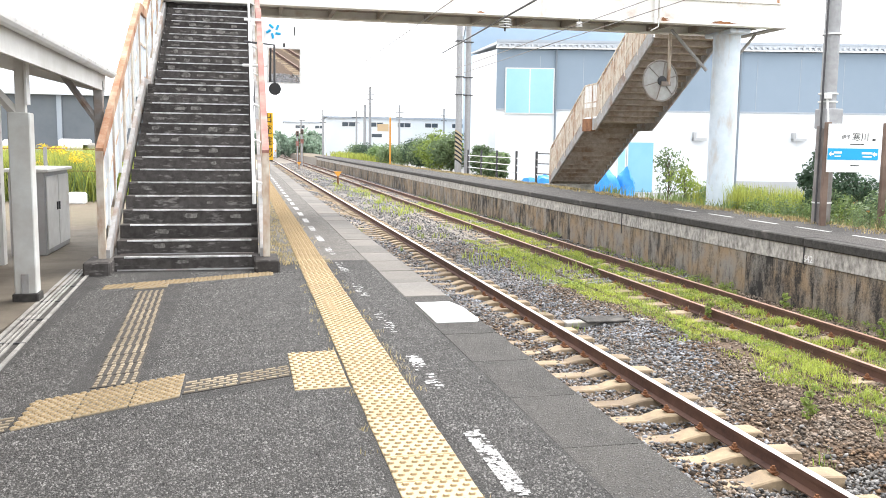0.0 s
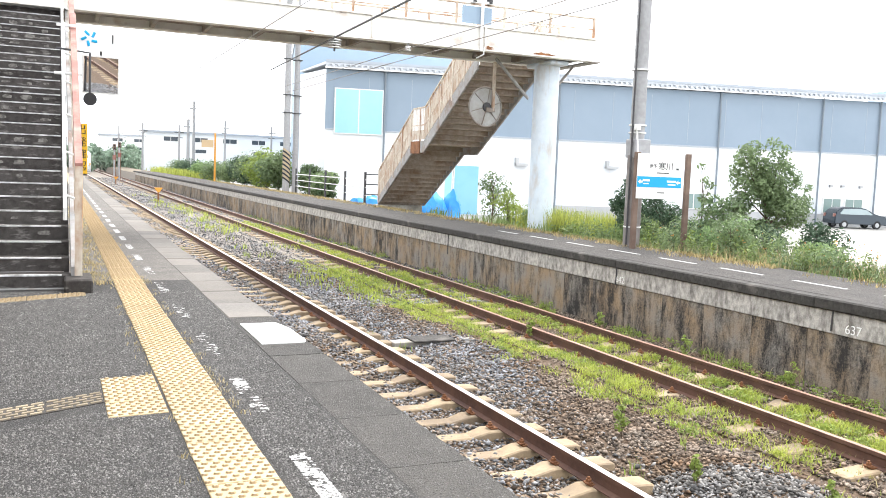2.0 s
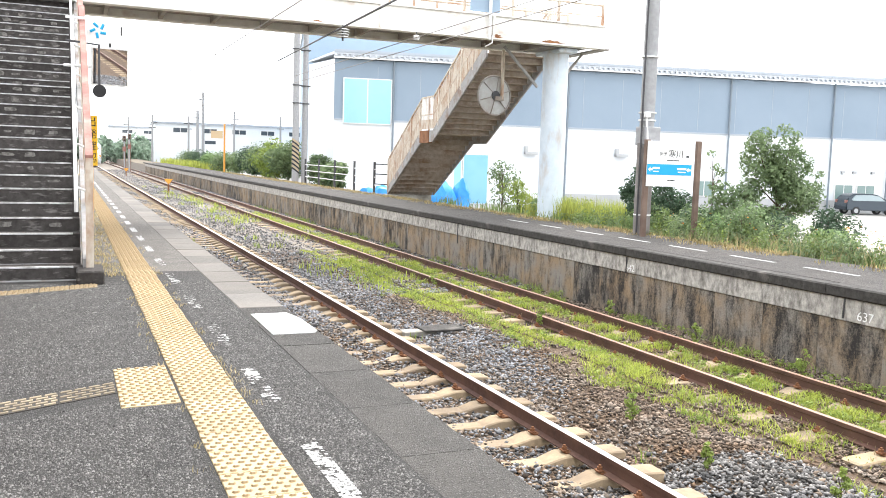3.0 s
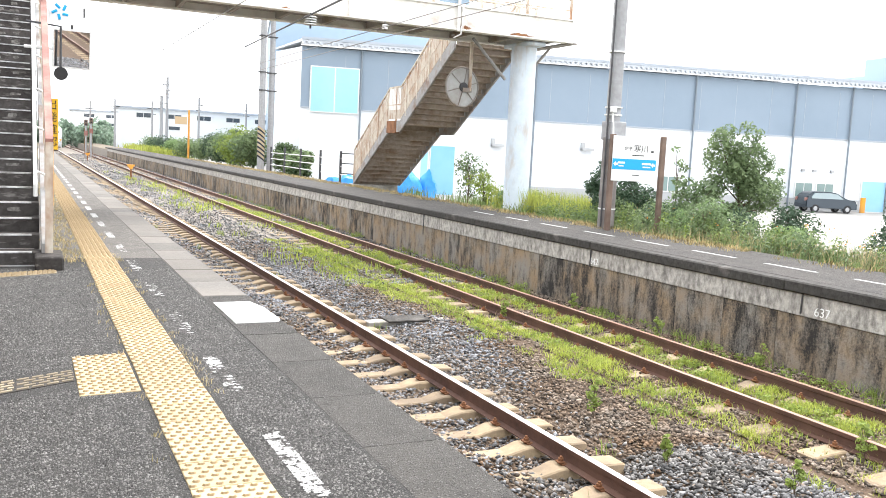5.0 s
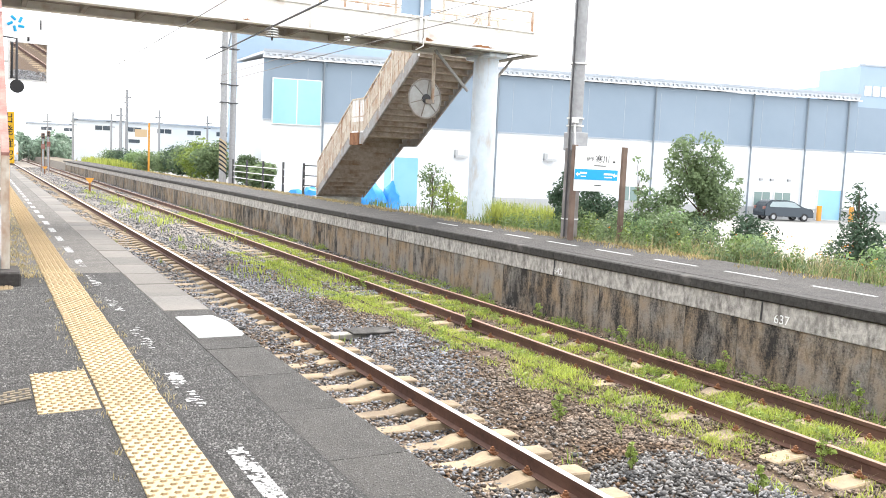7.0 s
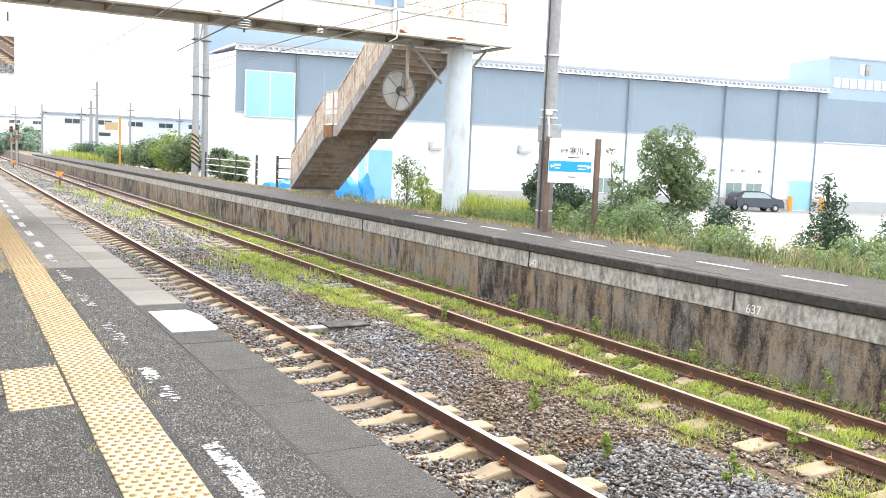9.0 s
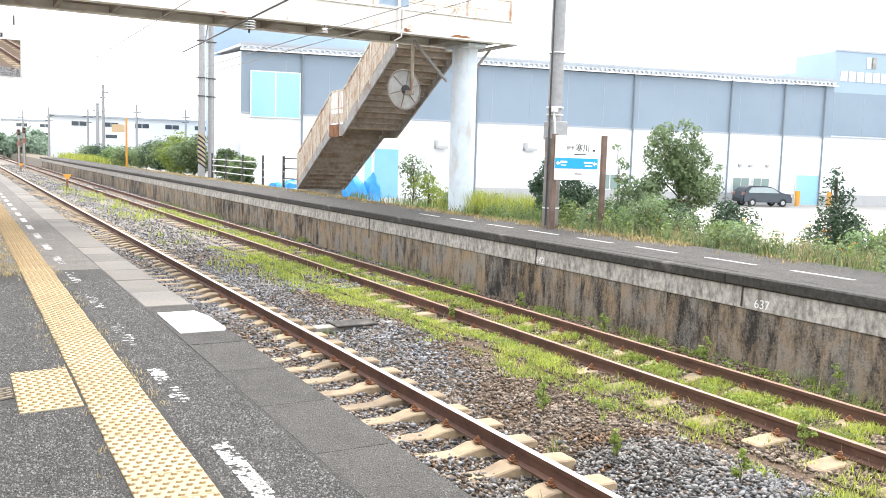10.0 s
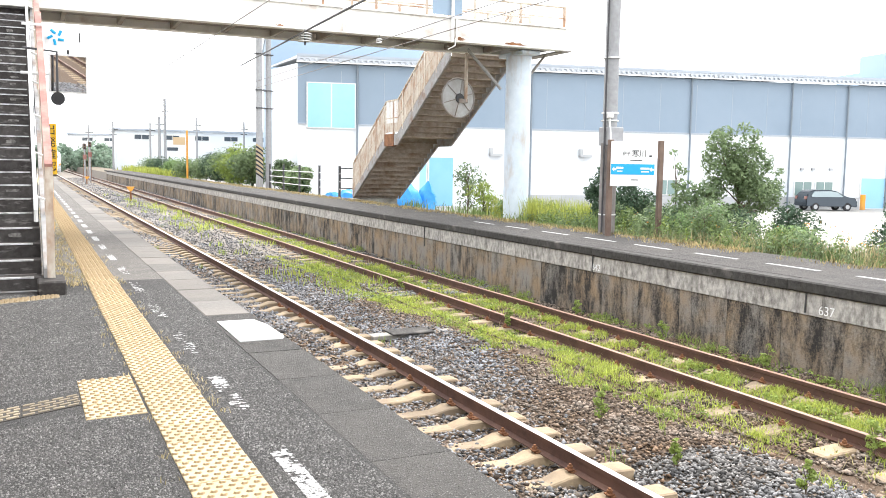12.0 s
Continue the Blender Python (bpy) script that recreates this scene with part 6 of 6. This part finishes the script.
TREE_ARMS = ((-0.8, 0.0, 2.55, 0.3), (-0.45, 0.25, 2.75, 0.3), (0.05, -0.2, 2.65, 0.34), (0.4, 0.1, 2.3, 0.34), (0.75, 0.1, 2.05, 0.3), (1.15, 0.0, 1.7, 0.24), (0.8, -0.25, 1.25, 0.36),
         (-0.95, 0.0, 2.0, 0.3), (-0.85, 0.15, 1.45, 0.34), (0.0, 0.35, 1.9, 0.4), (0.1, -0.4, 1.5, 0.42), (0.5, 0.2, 0.95, 0.34), (-0.5, -0.2, 1.0, 0.34), (-0.25, 0.0, 2.35, 0.42), (-0.35, -0.2, 1.85, 0.44), (0.3, 0.0, 1.7, 0.42))
young_tree(20, (15.05, 15.5, -0.25), TREE_ARMS, 9500, 0.05, LEAF, "bushy green young tree behind the far platform")
rs0 = random.Random(14)
for k in range(13):
    shrub("verge_bush", 230 + k, 12.5 + rs0.uniform(0, 1.5), 14.0 + 0.36 * k, -0.02, rs0.uniform(0.65, 1.1), rs0.uniform(0.8, 1.1), (LEAF, LEAF_DARK, HEDGE, LEAF)[k % 4], 900, 0.042,
          "leafy green bush in the undergrowth by the name board", "bush", "verge bushes", clumps=11, trunk=0.015)
shrub("shrub_tree", 21, 14.0, 15.7, -0.1, 1.4, 1.1, LEAF, 1300, 0.06, "light green bush behind the far platform", clumps=14)
shrub("shrub_tree", 33, 13.8, 16.3, -0.1, 2.3, 0.5, LEAF, 240, 0.06, "thin sapling with sparse leaves", "sapling", clumps=9, trunk=0.02)
shrub("conical_shrub", 22, 18.3, 13.7, -0.85, 2.65, 1.7, LEAF_DARK, 4200, 0.055, "dark green conical shrub in the yard verge", cone=True, group="conical shrubs", clumps=18)
shrub("conical_shrub", 23, 20.5, 13.3, -1.2, 2.7, 1.7, LEAF_DARK, 3600, 0.06, "dark green conical shrub in the yard verge", cone=True, group="conical shrubs", clumps=18)
shrub("dark_bush", 24, 12.95, 17.9, 0.0, 1.75, 0.75, LEAF_DARK, 1500, 0.06, "dark green bush behind the name board", group="dark bushes")
shrub("dark_bush", 25, 13.5, 17.4, -0.05, 1.35, 1.1, LEAF_DARK, 2000, 0.06, "dark green bush behind the name board", group="dark bushes")
shrub("dark_bush", 26, 14.95, 13.9, -0.24, 1.1, 0.95, LEAF_DARK, 1700, 0.055, "dark green bush in the weeds", group="dark bushes")
shrub("sapling_bush", 27, 14.6, 28.6, -0.1, 1.85, 1.0, LEAF, 560, 0.07, "open grey-green bush by the stairs", clumps=14)
shrub("sapling_bush", 34, 13.1, 24.6, 0.0, 1.1, 1.0, LEAF_LIGHT, 700, 0.06, "light green bush by the pillar", clumps=10)
rs0 = random.Random(4)
for k in range(22):
    y = 5.5 + 0.85 * k + rs0.uniform(-0.3, 0.3)
    shrub("verge_bush", 100 + k, 12.1 + rs0.uniform(0, 1.7), y, -0.02, rs0.uniform(0.35, 0.75), rs0.uniform(0.7, 1.1), (LEAF, WEED, HEDGE)[k % 3], 620, 0.045,
          "low leafy bush among the verge weeds", "bush", "verge bushes", clumps=9, trunk=0.015)
rs = np.random.RandomState(77)
pts = [(rs.uniform(12.3, 14.6), rs.uniform(8.5, 18.5), 0) for _ in range(110)]
co, f = leaf_cloud(rs, [(x, y, back_height(x, y) + rs.uniform(0.35, 0.7)) for x, y, _ in pts], [(0.05, 0.05, 0.04)] * 110, 300, 0.022)
tagged(new("wild_flowers", quick_mesh("wild_flowers", co, f, FLOWER)), "orange wild flowers among the weeds", "flowers", kind="stuff")

# upright leafy weeds mixed through the verge
for seed, leaf, count, words in ((91, LEAF, 210, "mid green upright leafy weeds on the verge"), (92, WEED, 170, "olive green upright leafy weeds on the verge"), (93, LEAF_LIGHT, 60, "light green leafy weeds on the verge")):
    rs = np.random.RandomState(seed)
    cs, rr = [], []
    while len(cs) < count:
        x, y = rs.uniform(11.65, 13.9), rs.uniform(4.5, 19)
        if patch(x, y, 0.7, seed * 1.0) < -0.02:
            continue
        h = rs.uniform(0.12, 0.34)
        cs.append((x, y, back_height(x, y) + h))
        rr.append((0.1, 0.1, h))
    co, f = leaf_cloud(rs, cs, rr, count * 34, 0.034)
    tagged(new("verge_weeds", quick_mesh("verge_weeds", co, f, leaf)), words, "weed", kind="stuff")

# hedges further along the platform
for k, (x, y, h, w) in enumerate(((14.6, 62.5, 2.8, 2.6), (14.6, 66.5, 2.9, 3.0), (14.9, 72, 2.6, 3.2), (15.6, 80, 2.3, 3.2), (16.2, 89, 1.9, 3.2), (16.4, 99, 1.6, 3.2), (16.2, 108, 1.55, 3), (16.4, 60.5, 1.9, 2.0), (16.2, 120, 1.6, 4), (14.6, 50.5, 1.5, 1.6), (16.4, 131, 1.6, 4))):
    shrub("hedge_bush", 140 + k, x, y, -0.2, h, w, (LEAF, HEDGE, LEAF, LEAF_DARK, LEAF)[k % 5] if k != 1 else LEAF_LIGHT, 2600, 0.13, "dense green hedge bush beside the railway", "bush", "hedge bushes", clumps=20)
grass("tall_weeds", 16, (13.0, 17.5, 105, 140), 260, 18, 0.5, lambda x, y: 0.9, back_height, 0.8, 0.05, 0.5, FIELD_WEED, "yellow-green tall weeds along the line")

# trees far down the line
rs0 = random.Random(8)
for k in range(12):
    x, y = -9 + 2.3 * k + rs0.uniform(-1, 1), 185 + rs0.uniform(-20, 30)
    shrub("distant_tree", 170 + k, x, y, -1.2, rs0.uniform(4.2, 6.2), rs0.uniform(4.5, 6.5), FARLEAF, 1500, 0.42, "hazy green tree far down the line", "tree", "distant trees", clumps=16, trunk=0.18)

# weedy field behind the station
grass("field_weeds", 17, (-16, -2.6, 28.3, 50), 2600, 22, 0.4, lambda x, y: 1.0, lambda x, y: -0.2, 1.4, 0.018, 0.6, FIELD_WEED, "tall yellow-green weeds in the field")
grass("field_weeds", 18, (-16, -2.6, 28.1, 40), 700, 16, 0.35, lambda x, y: 0.8, lambda x, y: -0.2, 1.2, 0.022, 0.6, WEED, "tall green weeds in the field")
rs = np.random.RandomState(78)
cs = [(rs.uniform(-15, -3), rs.uniform(28.2, 34), rs.uniform(0.5, 1.5)) for _ in range(150)]
co, f = leaf_cloud(rs, cs, [(0.2, 0.2, 0.1)] * 150, 5200, 0.06)
tagged(new("field_flowers", quick_mesh("field_flowers", co, f, leaf_mat("yellow_flower", (0.75, 0.55, 0.05), (0.65, 0.5, 0.08)))), "yellow flowers over the weedy field", "flowers", kind="stuff")

# ---- train far down the line ----
def section(w, h0, h1, r):
    """Rounded body outline, as (x, z)."""
    out = [(-w, h0), (w, h0), (w, h1 - r)]
    out += [(w - r + r * math.cos(a), h1 - r + r * math.sin(a)) for a in [math.pi / 8 * k for k in range(1, 4)]]
    out += [(w - r, h1), (-w + r, h1)]
    out += [(-w + r + r * math.cos(a), h1 - r + r * math.sin(a)) for a in [math.pi / 2 + math.pi / 8 * k for k in range(1, 4)]]
    return out + [(-w, h1 - r)]


def loft(bm, rings):
    vs = [[bm.verts.new(p) for p in ring] for ring in rings]
    for a, b in zip(vs, vs[1:]):
        for k in range(len(a)):
            bm.faces.new((a[k], a[(k + 1) % len(a)], b[(k + 1) % len(b)], b[k]))
    bm.faces.new(vs[0])
    bm.faces.new(vs[-1])
    return bm


train = thing("express_train", pose(3.68, 150, RAIL_Z), "silver express train with an orange band on its nose", "train")
rings = []
for y, w, h0, h1, r in ((0.0, 0.95, 0.45, 1.25, 0.3), (0.25, 1.15, 0.3, 1.75, 0.4), (0.8, 1.3, 0.25, 2.35, 0.5), (1.7, 1.38, 0.22, 3.05, 0.55), (2.6, 1.42, 0.22, 3.4, 0.5), (4.0, 1.43, 0.22, 3.5, 0.45), (19.5, 1.43, 0.22, 3.5, 0.45)):
    rings.append([(x, y, z) for x, z in section(w, h0, h1, r)])
part("lead_car", loft(bmesh.new(), rings), SILVER, train, smooth=True)
rings = [[(x, y, z) for x, z in section(w, a, b, 0.3)] for y, w, a, b in ((0.72, 0.95, 1.75, 2.2), (1.0, 1.05, 1.7, 2.62), (1.62, 1.12, 1.72, 3.09), (2.0, 1.1, 1.9, 3.05))]
part("windscreen", loft(bmesh.new(), rings), GLASS_DARK, train, "dark blue windscreen", True)
rings = [[(x, y, z) for x, z in section(w, a, b, 0.1)] for y, w, a, b in ((0.1, 0.8, 1.2, 1.45), (0.24, 1.17, 1.22, 1.6), (0.8, 1.315, 1.4, 1.72))]
part("nose_band", loft(bmesh.new(), rings), ORANGE, train, "orange nose band", True)
for k in range(2):
    part("car", loft(bmesh.new(), [[(x, y, z) for x, z in section(1.43, 0.22, 3.5, 0.45)] for y in (20.0 + 20.3 * k, 39.8 + 20.3 * k)]), SILVER, train, smooth=True)
    part("gangway", boxes((-1.1, 1.1, 19.4 + 20.3 * k, 20.1 + 20.3 * k, 0.5, 3.2)), BLACK, train)
for c in range(3):
    for k in range(8):
        for s in (-1, 1):
            y = 5.0 + 20.3 * c + 1.75 * k
            part("window", boxes((s * 1.435 - 0.01, s * 1.435 + 0.01, y, y + 1.4, 1.6, 2.45), bevel=0.004), GLASS_DARK, train)
    for s in (-1, 1):
        part("side_band", boxes((s * 1.438 - 0.008, s * 1.438 + 0.008, 3.0 + 20.3 * c, 4.6 + 20.3 * c, 0.6, 3.0)), ORANGE, train, "orange side band")
    for y in (3.2, 16.5):
        for d in (-1.0, 1.0):
            part("wheelset", tubes(([(-0.6, y + d + 20.3 * c, 0.43), (0.6, y + d + 20.3 * c, 0.43)], 0.43), n=16), DARK, train)
part("pantograph", tubes(([(-0.5, 14, 3.5), (-0.5, 13, 4.4), (-0.5, 14, 5.05)], 0.03), ([(0.5, 14, 3.5), (0.5, 13, 4.4), (0.5, 14, 5.05)], 0.03), ([(-0.8, 14, 5.05), (0.8, 14, 5.05)], 0.03)), DARK, train)
